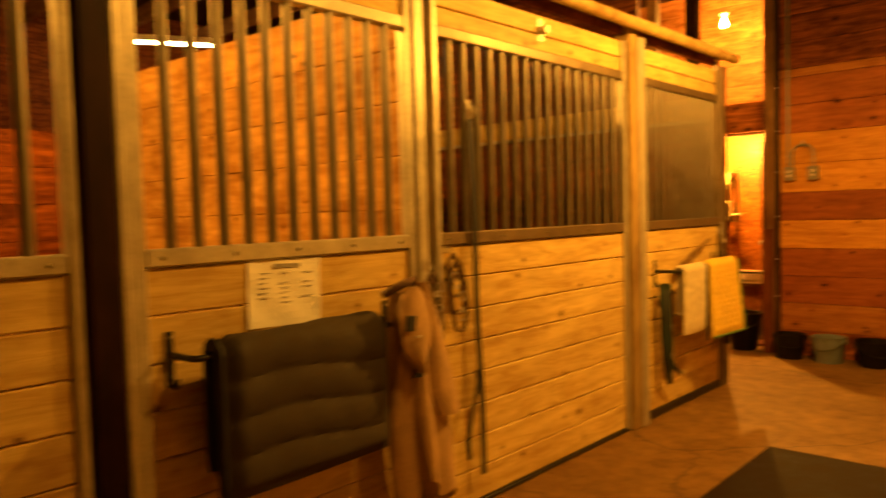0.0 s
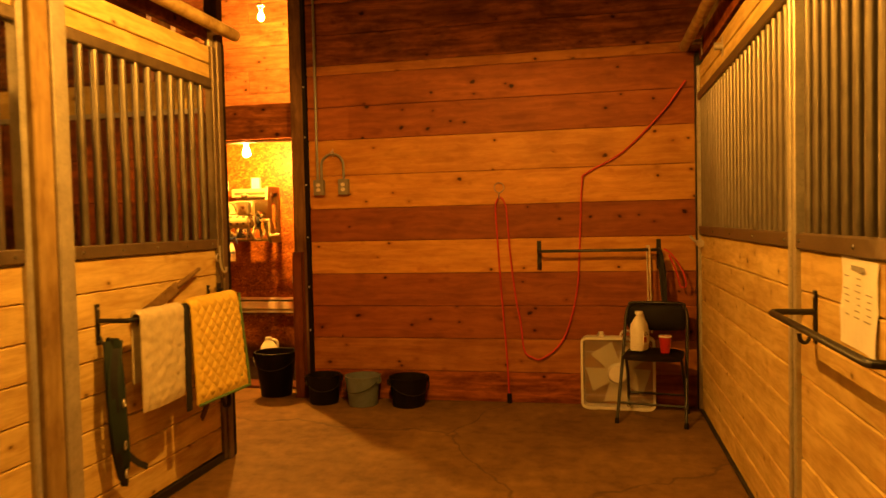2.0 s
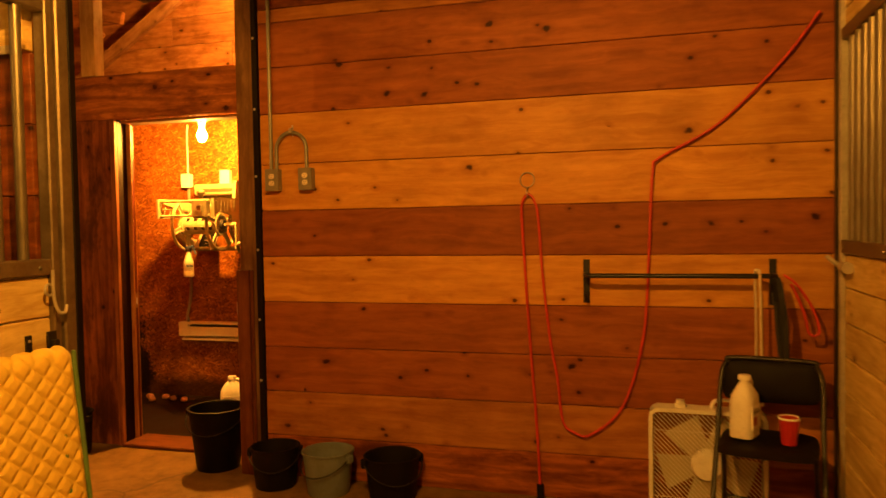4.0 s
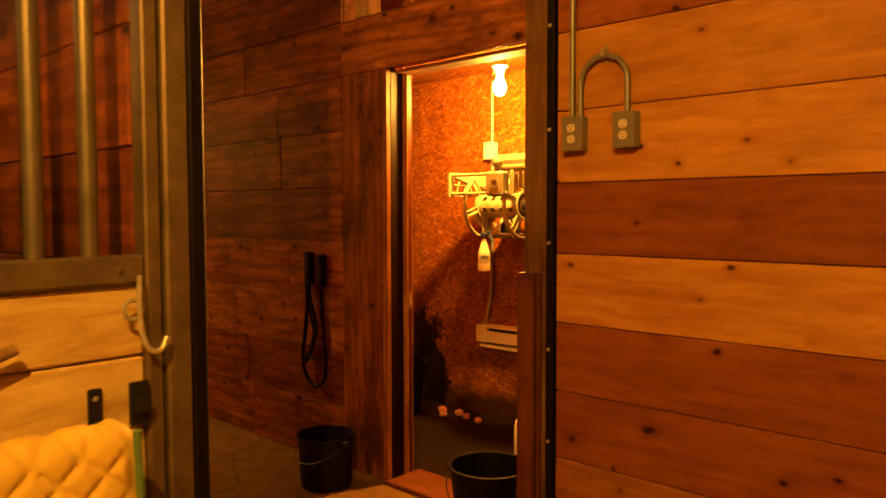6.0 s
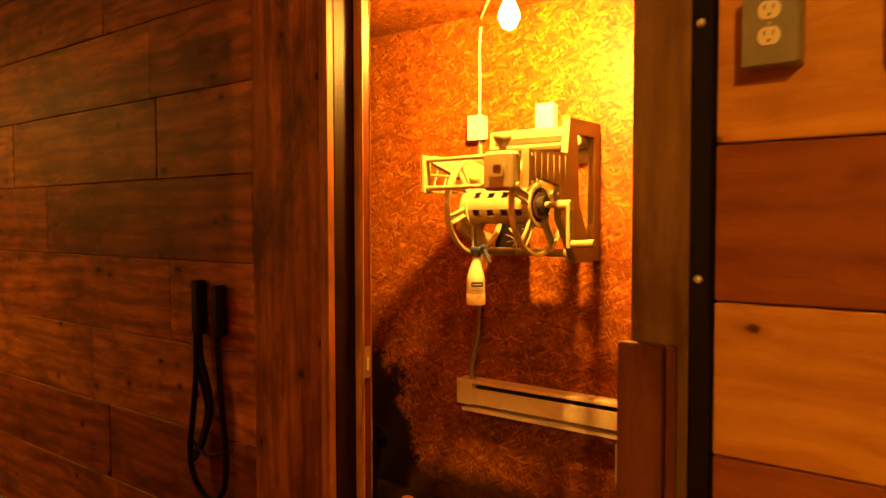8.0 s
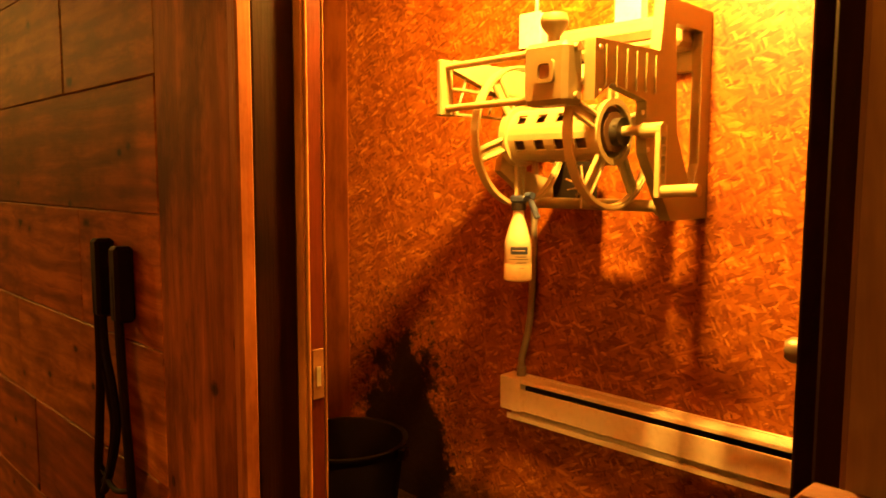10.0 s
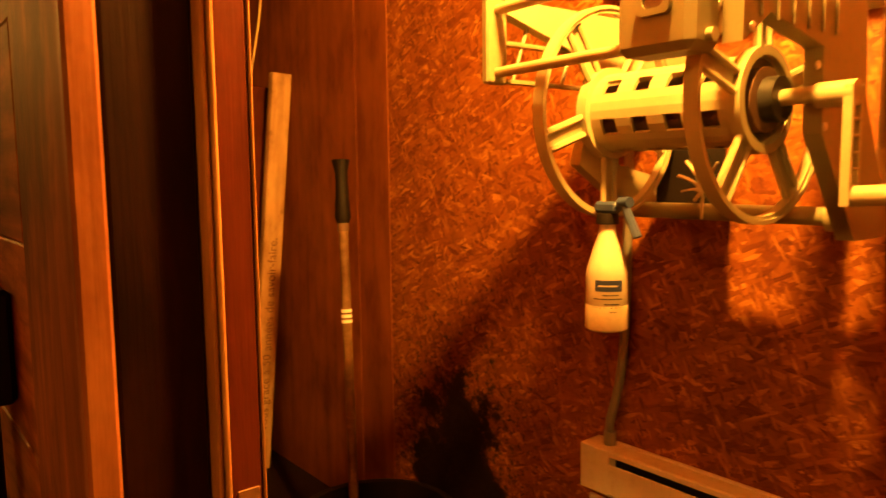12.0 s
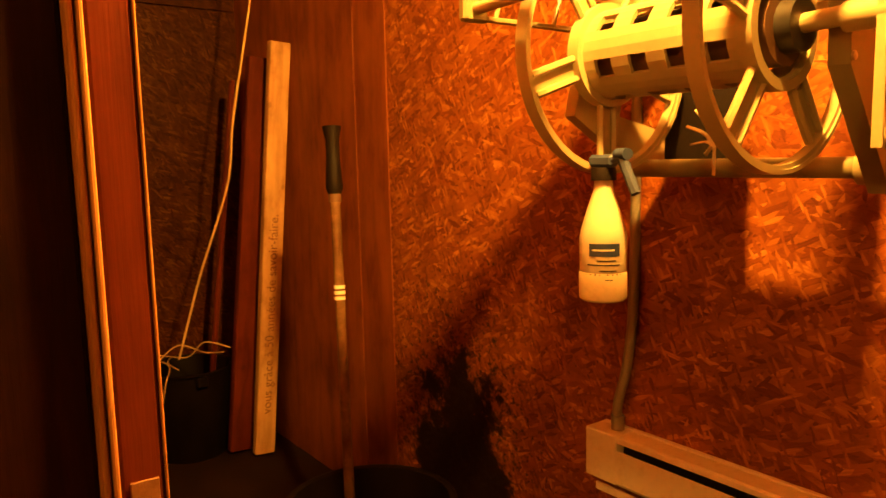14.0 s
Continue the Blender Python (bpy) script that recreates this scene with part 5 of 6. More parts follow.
# red cord on its hook
hk = thing("cord_hook", "bent wire hook on the back wall", "hook", (-0.765, YB, 1.60), group="hooks")
part("ring", ring_bm(0.038, 0.003), STEEL, hk, smooth=True).matrix_basis = pose(0, -0.012, 0.05, 0, 0, 80)
part("hook", tubes((smooth_line([(0, 0.0, 0.012), (0, -0.02, 0.0), (0.0, -0.03, -0.02), (0, -0.02, -0.035), (0, -0.005, -0.025)]), 0.004), seg=8), STEEL, hk, smooth=True)
rc = thing("red_cord", "long red rubber cord looped on a hook along the wall", "cord", (-0.765, YB, 1.575))
line = [(0.05, -0.025, -1.555), (0.035, -0.02, -1.2), (0.005, -0.02, -0.75), (-0.02, -0.02, -0.3), (-0.03, -0.02, -0.08), (-0.012, -0.022, -0.015), (0.01, -0.022, 0.0), (0.035, -0.022, -0.03), (0.055, -0.02, -0.12), (0.075, -0.02, -0.42), (0.11, -0.02, -0.75), (0.145, -0.02, -0.95), (0.17, -0.02, -1.165), (0.23, -0.02, -1.22), (0.31, -0.02, -1.225), (0.47, -0.02, -1.07), (0.57, -0.02, -0.72), (0.60, -0.02, -0.30), (0.62, -0.02, 0.09), (0.66, -0.02, 0.165), (0.92, -0.02, 0.31), (1.2, -0.022, 0.585), (1.36, -0.03, 0.80)]
part("cord", tubes((smooth_line(line, 6), 0.007), seg=8), ORANGE, rc, smooth=True)
part("plug", tubes((((0.05, -0.025, -1.50), (0.052, -0.028, -1.572)), 0.018), seg=10), BLACKRUBBER, rc, "black plug at its end", smooth=True)

# bar on the back wall
wb = thing("wall_bar", "black iron bar on two plates across the boards", "rack", (-0.035, YB, 1.165))
for x in (-0.435, 0.435):
    part("plate", boxes((x - 0.016, x + 0.016, -0.007, 0.0, -0.145, 0.075), c=0.002), BLACKIRON, wb)
    part("hook", tubes((smooth_line([(x, -0.01, -0.09), (x, -0.035, -0.13), (x, -0.055, -0.12), (x, -0.06, -0.09)]), 0.008), seg=8), BLACKIRON, wb, smooth=True)
part("bar", tubes(([(-0.435, -0.004, 0), (-0.435, -0.09, 0), (-0.41, -0.115, 0), (0.41, -0.115, 0), (0.435, -0.09, 0), (0.435, -0.004, 0)], 0.0115), seg=10), BLACKIRON, wb, smooth=True)
halter("rope_halter", "dark rope halter and lead hung on the bar's end", (0.40, YB - 0.125, 1.16), BLACKWEB, 0.50, 0.10, 13)
def hanging_rope(label, at, pts, mat, r=0.006):
    t = thing("lead_rope", label, "rope", at, group="lead ropes")
    part("rope", tubes((smooth_line(pts, 7), r), seg=8), mat, t, smooth=True)
    return t
hanging_rope("pale lead rope hung over the wall bar", (0.31, YB - 0.115, 1.165), [(0, 0.03, -0.62), (0.005, 0.025, -0.3), (0, 0.02, 0.0), (0.005, 0, 0.02), (0.015, -0.02, 0.0), (0.02, -0.022, -0.3), (0.025, -0.02, -0.6)], CREAM)
hanging_rope("red lead rope coiled on the wall bar's end", (0.43, YB - 0.10, 1.18), [(0, 0.0, -0.01), (0.05, -0.02, -0.05), (0.12, -0.01, -0.16), (0.15, 0.0, -0.27), (0.11, 0.0, -0.28), (0.08, -0.015, -0.17), (0.03, -0.02, -0.05)], ORANGE)

# box fan
fan = thing("box_fan", "off-white box fan standing on the floor by the wall", "fan", (0.095, 7.165, 0.0), turn=-3)
S, D = 0.265, 0.055
bm = bmesh.new()
def rounded_frame(bm, outer, inner, rad, y0, y1, cz, seg=6):
    def loop(h, r, y):
        pts = []
        for cx, cy, a0 in ((h - r, h - r, 0), (-h + r, h - r, 90), (-h + r, -h + r, 180), (h - r, -h + r, 270)):
            for k in range(seg + 1):
                a = radians(a0 + 90 * k / seg)
                pts.append(bm.verts.new((cx + r * math.cos(a), y, cz + cy + r * math.sin(a))))
        return pts
    loops = [loop(outer, rad, y0), loop(outer, rad, y1), loop(inner, max(0.01, rad - (outer - inner)), y1), loop(inner, max(0.01, rad - (outer - inner)), y0)]
    n = len(loops[0])
    for a, b in zip(loops, loops[1:] + loops[:1]):
        for k in range(n):
            bm.faces.new((a[k], a[(k + 1) % n], b[(k + 1) % n], b[k]))
    bmesh.ops.recalc_face_normals(bm, faces=bm.faces)
rounded_frame(bm, S, S - 0.018, 0.045, -D, D, 0.265)
part("housing", bm, WHITE, fan, smooth=True)
bm = bmesh.new()
G = 0.242
for k in range(1, 44):
    # slanting wires, clipped to the square opening
    c = -2 * G + 4 * G * k / 44
    x0, x1 = max(-G, c - G), min(G, c + G)
    tube(bm, [(x0, -D + 0.004, 0.265 + c - x0), (x1, -D + 0.004, 0.265 + c - x1)], 0.0022, 4)
for a in (-0.16, 0.16):
    tube(bm, [(-G, -D + 0.001, 0.265 + a), (G, -D + 0.001, 0.265 + a)], 0.0022, 4)
tagged(part("front_grille", bm, WHITE, fan), kind="stuff")
hub = part("hub", turned([(0.0, 0.025), (0.062, 0.022), (0.075, 0.0), (0.075, -0.03)], seg=24), WHITE, fan, smooth=True)
hub.matrix_basis = pose(0, -D + 0.01, 0.265, 90)
for k in range(5):
    bm = bmesh.new()
    n = 8
    g = [[bm.verts.new((0.05 + 0.165 * i / n, 0.02 * math.sin(1.2 * (j / 4 - 0.5)) + 0.018 * (j / 4 - 0.5), (j / 4 - 0.5) * (0.10 + 0.09 * i / n))) for j in range(5)] for i in range(n + 1)]
    for i in range(n):
        for j in range(4):
            bm.faces.new((g[i][j], g[i + 1][j], g[i + 1][j + 1], g[i][j + 1]))
    q = bmesh.ops.extrude_face_region(bm, geom=bm.faces[:])
    for v in q["geom"]:
        if isinstance(v, bmesh.types.BMVert):
            v.co.y += 0.003
    bmesh.ops.recalc_face_normals(bm, faces=bm.faces)
    b = part("blade", bm, MILK, fan, smooth=True)
    b.matrix_basis = pose(0, 0.005, 0.265, 0, 72 * k + 20, 0)
part("handle", tubes((smooth_line([(0.02, 0, 0.525), (0.03, 0, 0.56), (0.06, 0, 0.572), (0.15, 0, 0.572), (0.18, 0, 0.56), (0.19, 0, 0.525)]), 0.009), seg=8), WHITE, fan, smooth=True)
part("switch_knob", turned([(0.028, 0.53), (0.028, 0.545), (0.02, 0.55), (0.02, 0.565), (0.0, 0.565)], (-0.12, 0, 0), seg=16), WHITE, fan, smooth=True)
for x in (-0.18, 0.18):
    part("foot", boxes((x - 0.03, x + 0.03, -0.075, 0.075, 0.0, 0.012), c=0.004), WHITE, fan)

# folding chair
ch = thing("folding_chair", "black metal folding chair with padded seat beside the fan", "chair", (0.335, 6.93, 0.0), turn=-11)
W = 0.215
for s in (-1, 1):
    part("front_leg", tubes((smooth_line([(s * (W + 0.01), -0.22, 0.012), (s * W, 0.02, 0.44), (s * (W - 0.005), 0.15, 0.70), (s * (W - 0.03), 0.165, 0.765)]), 0.0115), seg=10), BLACKIRON, ch, smooth=True)
    part("rear_leg", tubes((smooth_line([(s * (W - 0.01), 0.19, 0.012), (s * (W - 0.025), 0.06, 0.28), (s * (W - 0.03), -0.06, 0.44)]), 0.0105), seg=10), BLACKIRON, ch, smooth=True)
    part("foot_cap", tubes((((s * (W + 0.01), -0.224, 0.0), (s * (W + 0.0105), -0.212, 0.035)), 0.015), seg=10), BLACKRUBBER, ch, smooth=True)
    part("foot_cap", tubes((((s * (W - 0.01), 0.192, 0.0), (s * (W - 0.0105), 0.182, 0.035)), 0.014), seg=10), BLACKRUBBER, ch, smooth=True)
part("crossbar", tubes((((-W, -0.16, 0.13), (W, -0.16, 0.13)), 0.008), seg=8), BLACKIRON, ch, smooth=True)
part("crossbar", tubes((((-W + 0.02, 0.13, 0.14), (W - 0.02, 0.13, 0.14)), 0.008), seg=8), BLACKIRON, ch, smooth=True)
def padded(w, d, h, n=14, crown=0.012):
    bm = bmesh.new()
    top = []
    def f(i, j):
        u, v = 2 * i / n - 1, 2 * j / n - 1
        e = (1 - u ** 8) * (1 - v ** 8)
        k = 1 - 0.10 * (abs(u) ** 3) * (abs(v) ** 3)
        return u * w / 2 * k, v * d / 2 * k, e
    up = [[bm.verts.new((f(i, j)[0], f(i, j)[1], h / 2 * f(i, j)[2] + crown * (1 - (2 * i / n - 1) ** 2) * (1 - (2 * j / n - 1) ** 2))) for j in range(n + 1)] for i in range(n + 1)]
    dn = [[bm.verts.new((f(i, j)[0], f(i, j)[1], -h / 2 * f(i, j)[2])) for j in range(n + 1)] for i in range(n + 1)]
    for i in range(n):
        for j in range(n):
            bm.faces.new((up[i][j], up[i + 1][j], up[i + 1][j + 1], up[i][j + 1]))
            bm.faces.new((dn[i][j], dn[i][j + 1], dn[i + 1][j + 1], dn[i + 1][j]))
    bmesh.ops.remove_doubles(bm, verts=bm.verts, dist=0.0002)
    bmesh.ops.recalc_face_normals(bm, faces=bm.faces)
    return bm
seat = part("seat", padded(0.40, 0.40, 0.03), BLACKRUBBER, ch, "padded black vinyl seat", smooth=True)
seat.matrix_basis = pose(0, -0.03, 0.448, 2)
back = part("backrest", padded(0.42, 0.19, 0.022), BLACKRUBBER, ch, "black backrest", smooth=True)
back.matrix_basis = pose(0, 0.158, 0.685, 82)
part("top_rail", tubes((smooth_line([(-W + 0.03, 0.165, 0.765), (-W + 0.06, 0.168, 0.785), (W - 0.06, 0.168, 0.785), (W - 0.03, 0.165, 0.765)]), 0.0115), seg=10), BLACKIRON, ch, smooth=True)


def jug(name, label, at, h, w, d, mat, cap, turn=0, label_mat=None, category="jug"):
    """A handled plastic jug."""
    t = thing(name, label, category, at, turn=turn)
    bm = bmesh.new()
    prof = [(0.0, 0.0), (0.90, 0.0), (1.0, 0.02), (1.0, 0.58), (0.92, 0.68), (0.62, 0.82), (0.33, 0.90), (0.30, 0.93), (0.0, 0.93)]
    rings = []
    n = 28
    for r, z in prof:
        ring = []
        for k in range(n):
            a = 2 * math.pi * k / n
            ca, sa = math.cos(a), math.sin(a)
            e = 4.0 if r > 0.7 else 2.0
            q = (abs(ca) ** e + abs(sa) ** e) ** (-1 / e)
            ring.append(bm.verts.new((w / 2 * r * q * ca, d / 2 * r * q * sa, h * z)))
        rings.append(ring)
    for a, b in zip(rings, rings[1:]):
        for k in range(n):
            bm.faces.new((a[k], a[(k + 1) % n], b[(k + 1) % n], b[k]))
    bmesh.ops.remove_doubles(bm, verts=bm.verts, dist=0.0001)
    bmesh.ops.recalc_face_normals(bm, faces=bm.faces)
    part("body", bm, mat, t, smooth=True)
    part("cap", turned([(0.0, h), (w * 0.17, h), (w * 0.19, h * 0.985), (w * 0.19, h * 0.925), (0.0, h * 0.925)], seg=18), cap, t, smooth=True)
    part("handle", tubes((smooth_line([(w * 0.18, 0, h * 0.90), (w * 0.40, 0, h * 0.88), (w * 0.50, 0, h * 0.78), (w * 0.49, 0, h * 0.62)]), w * 0.085), seg=10), mat, t, smooth=True)
    if label_mat:
        part("label", boxes((-w * 0.36, w * 0.36, -d * 0.5 - 0.002, -d * 0.5 + 0.006, h * 0.16, h * 0.52), c=0.001), label_mat, t, "printed label")
        part("label_mark", boxes((-w * 0.30, -w * 0.02, -d * 0.5 - 0.0032, -d * 0.5 - 0.0022, h * 0.22, h * 0.36), c=0.0), RED, t)
        part("label_writing", boxes(*[(-w * 0.30, w * 0.25 - 0.01 * k, -d * 0.5 - 0.0032, -d * 0.5 - 0.0022, h * (0.40 + 0.03 * k), h * (0.412 + 0.03 * k)) for k in range(3)], c=0.0), INK, t)
    return t


jug("plastic_jug", "white plastic jug with printed label on the chair", (0.235, 6.915, 0.478), 0.27, 0.145, 0.10, WHITE, WHITE, 65, PAPER)
cup = thing("paper_cup", "red drinking cup with white rim on the chair", "cup", (0.40, 6.83, 0.476))
part("body", turned([(0.0, 0.0), (0.030, 0.0), (0.042, 0.112), (0.039, 0.112), (0.028, 0.006), (0.0, 0.006)], seg=24), RED, cup, smooth=True)
part("rim", turned([(0.039, 0.108), (0.0435, 0.108), (0.0445, 0.113), (0.042, 0.117), (0.039, 0.113)], seg=24), WHITE, cup, "white rolled rim", smooth=True)

# rack on the opposite stall front
rk = blanket_rack("black iron swing rack on the opposite stall front", XR - 0.0085, 3.45, 4.40, 1.06, -1, 0.15)

# black hose hung on the door wall
bh = thing("rubber_hose", "black hose bundle hung on the dark boards", "hose", (-4.105, YD, 1.19))
for dx, top in ((-0.055, 0.0), (0.060, -0.012)):
    part("hanger", boxes((dx - 0.022, dx + 0.022, -0.045, 0.0, -0.19, top), c=0.008), BLACKRUBBER, bh)
part("loop", tubes((smooth_line([(-0.062, -0.035, -0.1), (-0.058, -0.036, -0.3), (-0.085, -0.035, -0.48), (-0.105, -0.035, -0.60), (-0.085, -0.035, -0.70), (0.0, -0.035, -0.765), (0.085, -0.035, -0.72), (0.105, -0.035, -0.60), (0.085, -0.035, -0.42), (0.070, -0.035, -0.25), (0.062, -0.035, -0.08)]), 0.011), seg=8), BLACKRUBBER, bh, smooth=True)
part("loop", tubes((smooth_line([(-0.045, -0.03, -0.12), (-0.040, -0.03, -0.26), (0.0, -0.03, -0.36), (0.015, -0.03, -0.45), (-0.03, -0.03, -0.56), (-0.085, -0.03, -0.64)]), 0.010), seg=8), BLACKRUBBER, bh, smooth=True)
part("loop", tubes((smooth_line([(-0.06, -0.028, -0.15), (-0.075, -0.028, -0.26), (-0.03, -0.028, -0.38), (-0.01, -0.028, -0.46), (-0.05, -0.028, -0.57), (-0.09, -0.028, -0.62)]), 0.009), seg=8), BLACKRUBBER, bh, smooth=True)
part("bottom_strap", tubes((smooth_line([(-0.10, -0.03, -0.58), (0.0, -0.034, -0.61), (0.10, -0.03, -0.58)]), 0.007), seg=8), BLACKRUBBER, bh, smooth=True)

# far tube light
tl = thing("tube_light", "glowing tube light under the roof beyond the stalls", "tube light", (-8.3, 4.35, 3.52), turn=62)
part("tube", tubes((((-0.6, 0, 0), (0.6, 0, 0)), 0.019), seg=10), GLOW_TUBE, tl, smooth=True)
part("fitting", boxes((-0.62, 0.62, -0.05, 0.05, 0.022, 0.09), c=0.008), WHITE, tl)
for x in (-0.5, 0.5):
    part("chain", tubes((((x, 0, 0.09), (x, 0, ROOF - 3.52)), 0.004), seg=6), STEEL, tl)

# ---- tack room ----
dl = thing("tack_room_door", "door leaf standing open into the tack room", "door", (-2.60, 7.705, 0.0), turn=105)
part("leaf", boxes((0, 0.80, -0.02, 0.02, 0.012, 2.05), c=0.003), NEARBLACK, dl)
kb = part("knob", turned([(0.0, 0.075), (0.018, 0.073), (0.027, 0.06), (0.027, 0.048), (0.016, 0.035), (0.012, 0.03), (0.012, 0.008), (0.03, 0.006), (0.031, 0.0)], seg=20), BARSTEEL, dl, "round brass knob", smooth=True)
kb.matrix_basis = pose(0.735, 0.02, 0.99, -90)
for z in (0.25, 1.05, 1.85):
    part("hinge", tubes((((-0.006, -0.024, z - 0.045), (-0.006, -0.024, z + 0.045)), 0.007), seg=8), STEEL, dl, smooth=True)

# baseboard heater
ht = thing("baseboard_heater", "cream enamelled electric baseboard heater on the wall", "heater", (-3.35, YO, 0.49))
L0, L1 = -0.64, 0.62
part("back", boxes((L0, L1, -0.012, 0.0, 0.0, 0.155), c=0.001), HEATER, ht)
part("top", boxes((L0, L1, -0.066, -0.013, 0.146, 0.152), c=0.002), HEATER, ht)
part("front_cover", boxes((L0 + 0.002, L1 - 0.002, -0.072, -0.066, 0.040, 0.118), c=0.003), HEATER, ht)
part("top_lip", boxes((L0 + 0.002, L1 - 0.002, -0.070, -0.064, 0.136, 0.150), c=0.002), HEATER, ht)
part("lower_deflector", boxes((L0 + 0.02, L1 - 0.002, -0.062, -0.056, 0.0, 0.020), c=0.002), HEATER, ht)
part("end_cap", boxes((L0 - 0.003, L0 + 0.09, -0.0725, -0.001, 0.034, 0.1535), c=0.003), HEATER, ht)
part("element", tubes((((L0 + 0.1, -0.035, 0.08), (L1, -0.035, 0.08)), 0.012), seg=8), BLACKIRON, ht, smooth=True)
bm = bmesh.new()
for k in range(100):
    x = L0 + 0.1 + 1.14 * k / 99
    box(bm, x, x + 0.001, -0.056, -0.014, 0.05, 0.128, c=0.0)
tagged(part("finned_core", bm, BLACKIRON, ht), kind="stuff")

cn = thing("heater_conduit", "grey conduit rising from the heater up the strand board", "conduit", (-3.93, YO, 0.643))
part("pipe", tubes((smooth_line([(0, -0.03, 0.0), (0.0, -0.03, 0.06), (0.018, -0.02, 0.16), (0.03, -0.015, 0.3), (0.035, -0.015, 0.62), (0.035, -0.015, 1.15)]), 0.0115), seg=10), GREYBOX, cn, smooth=True)
part("coupling", tubes((((0.0, -0.03, -0.002), (0, -0.03, 0.035)), 0.016), seg=10), GREYBOX, cn, smooth=True)
for x, z, lab in ((-3.90, 1.83, "white junction box above the hose reel"), (-3.53, 1.85, "small white thermostat box above the hose reel")):
    jb = thing("junction_box", lab, "junction box", (x, YO, z), group="junction boxes")
    part("box", boxes((-0.042, 0.042, -0.045, 0.0, -0.055, 0.055), c=0.006), WHITE, jb)
    part("cover", boxes((-0.044, 0.044, -0.049, -0.0455, -0.057, 0.057), c=0.002), WHITE, jb)
    if x < -3.8:
        part("cable", tubes((smooth_line([(0, -0.012, 0.055), (0.002, -0.012, 0.2), (0.0, -0.012, 0.36), (0.02, -0.03, 0.465)]), 0.006), seg=8), WHITE, jb, smooth=True)
        part("ceiling_cable", tubes((((0.02, -0.03, 0.505), (0.57, -0.65, 0.515)), 0.006), seg=8), WHITE, jb, smooth=True)

# wall-mounted hose reel
RX0, RX1, RY, RZ = -3.70, -3.40, 8.50, 1.455
reel = thing("hose_reel", "beige plastic wall-mounted hose reel with crank", "hose reel", (-3.55, YO, 1.50))
def rp(name, bm, mat, label="", smooth=False):
    return put(part(name, bm, mat, reel, label, smooth), reel)
def rz_ring(x, r0, r1, w, seg=48):
    bm = bmesh.new()
    ls = []
    for xx, rr in ((x - w / 2, r0), (x + w / 2, r0), (x + w / 2, r1), (x - w / 2, r1)):
        ls.append([bm.verts.new((xx, RY + rr * math.cos(2 * math.pi * k / seg), RZ + rr * math.sin(2 * math.pi * k / seg))) for k in range(seg)])
    for a, b in zip(ls, ls[1:] + ls[:1]):
        for k in range(seg):
            bm.faces.new((a[k], a[(k + 1) % seg], b[(k + 1) % seg], b[k]))
    bmesh.ops.recalc_face_normals(bm, faces=bm.faces)
    return bm
for n, x in enumerate((RX0, RX1)):
    rp("wheel_rim", rz_ring(x, 0.196, 0.185, 0.017), BEIGE, smooth=True)
    rp("rim_flange", rz_ring(x, 0.198, 0.192, 0.024), BEIGE, smooth=True)
    rp("wheel_hub", rz_ring(x, 0.085, 0.070, 0.022), BEIGE, smooth=True)
    for k in range(5):
        a = radians(72 * k + (90 if n else 54))
        for d in (-0.016, 0.016):
            c, s = math.cos(a), math.sin(a)
            p = [(x, RY + r * c - d * s, RZ + r * s + d * c) for r in (0.08, 0.18)]
            rp("spoke", tubes((p, 0.0065), seg=6), BEIGE, smooth=True)
        p = [(x - 0.005, RY + r * math.cos(a), RZ + r * math.sin(a)) for r in (0.08, 0.18)]
        bm = bmesh.new()
        strap(bm, p, 0.034, 0.005, (0, -math.sin(a), math.cos(a)))
        rp("spoke_web", bm, BEIGE)
# drum with slots
bm = bmesh.new()
n = 30
for k in range(n):
    a0, a1 = 2 * math.pi * k / n, 2 * math.pi * (k + 1) / n
    cells = 9
    for c in range(cells):
        if c % 2 == 1 and k % 5 in (1, 2):
            continue
        xa, xb = RX0 + (RX1 - RX0) * c / cells, RX0 + (RX1 - RX0) * (c + 1) / cells
        q = [(xa, a0), (xb, a0), (xb, a1), (xa, a1)]
        o = [bm.verts.new((x, RY + 0.073 * math.cos(a), RZ + 0.073 * math.sin(a))) for x, a in q]
        i = [bm.verts.new((x, RY + 0.066 * math.cos(a), RZ + 0.066 * math.sin(a))) for x, a in q]
        bm.faces.new(o)
        bm.faces.new(i[::-1])
        for e in range(4):
            bm.faces.new((o[e], o[(e + 1) % 4], i[(e + 1) % 4], i[e]))
bmesh.ops.remove_doubles(bm, verts=bm.verts, dist=0.0003)
bmesh.ops.recalc_face_normals(bm, faces=bm.faces)
rp("drum", bm, BEIGE)
rp("core", tubes((((RX0 - 0.005, RY, RZ), (RX1 + 0.01, RY, RZ)), 0.052), seg=18), LEATHER, "dark inner core", True)
rp("axle", tubes((((RX1, RY, RZ), (-3.27, RY, RZ + 0.004)), 0.013), seg=12), BEIGE, smooth=True)
rp("swivel", tubes((((RX1 + 0.012, RY, RZ), (RX1 + 0.035, RY, RZ)), 0.036), seg=18), BLACKIRON, "black hose swivel", True)

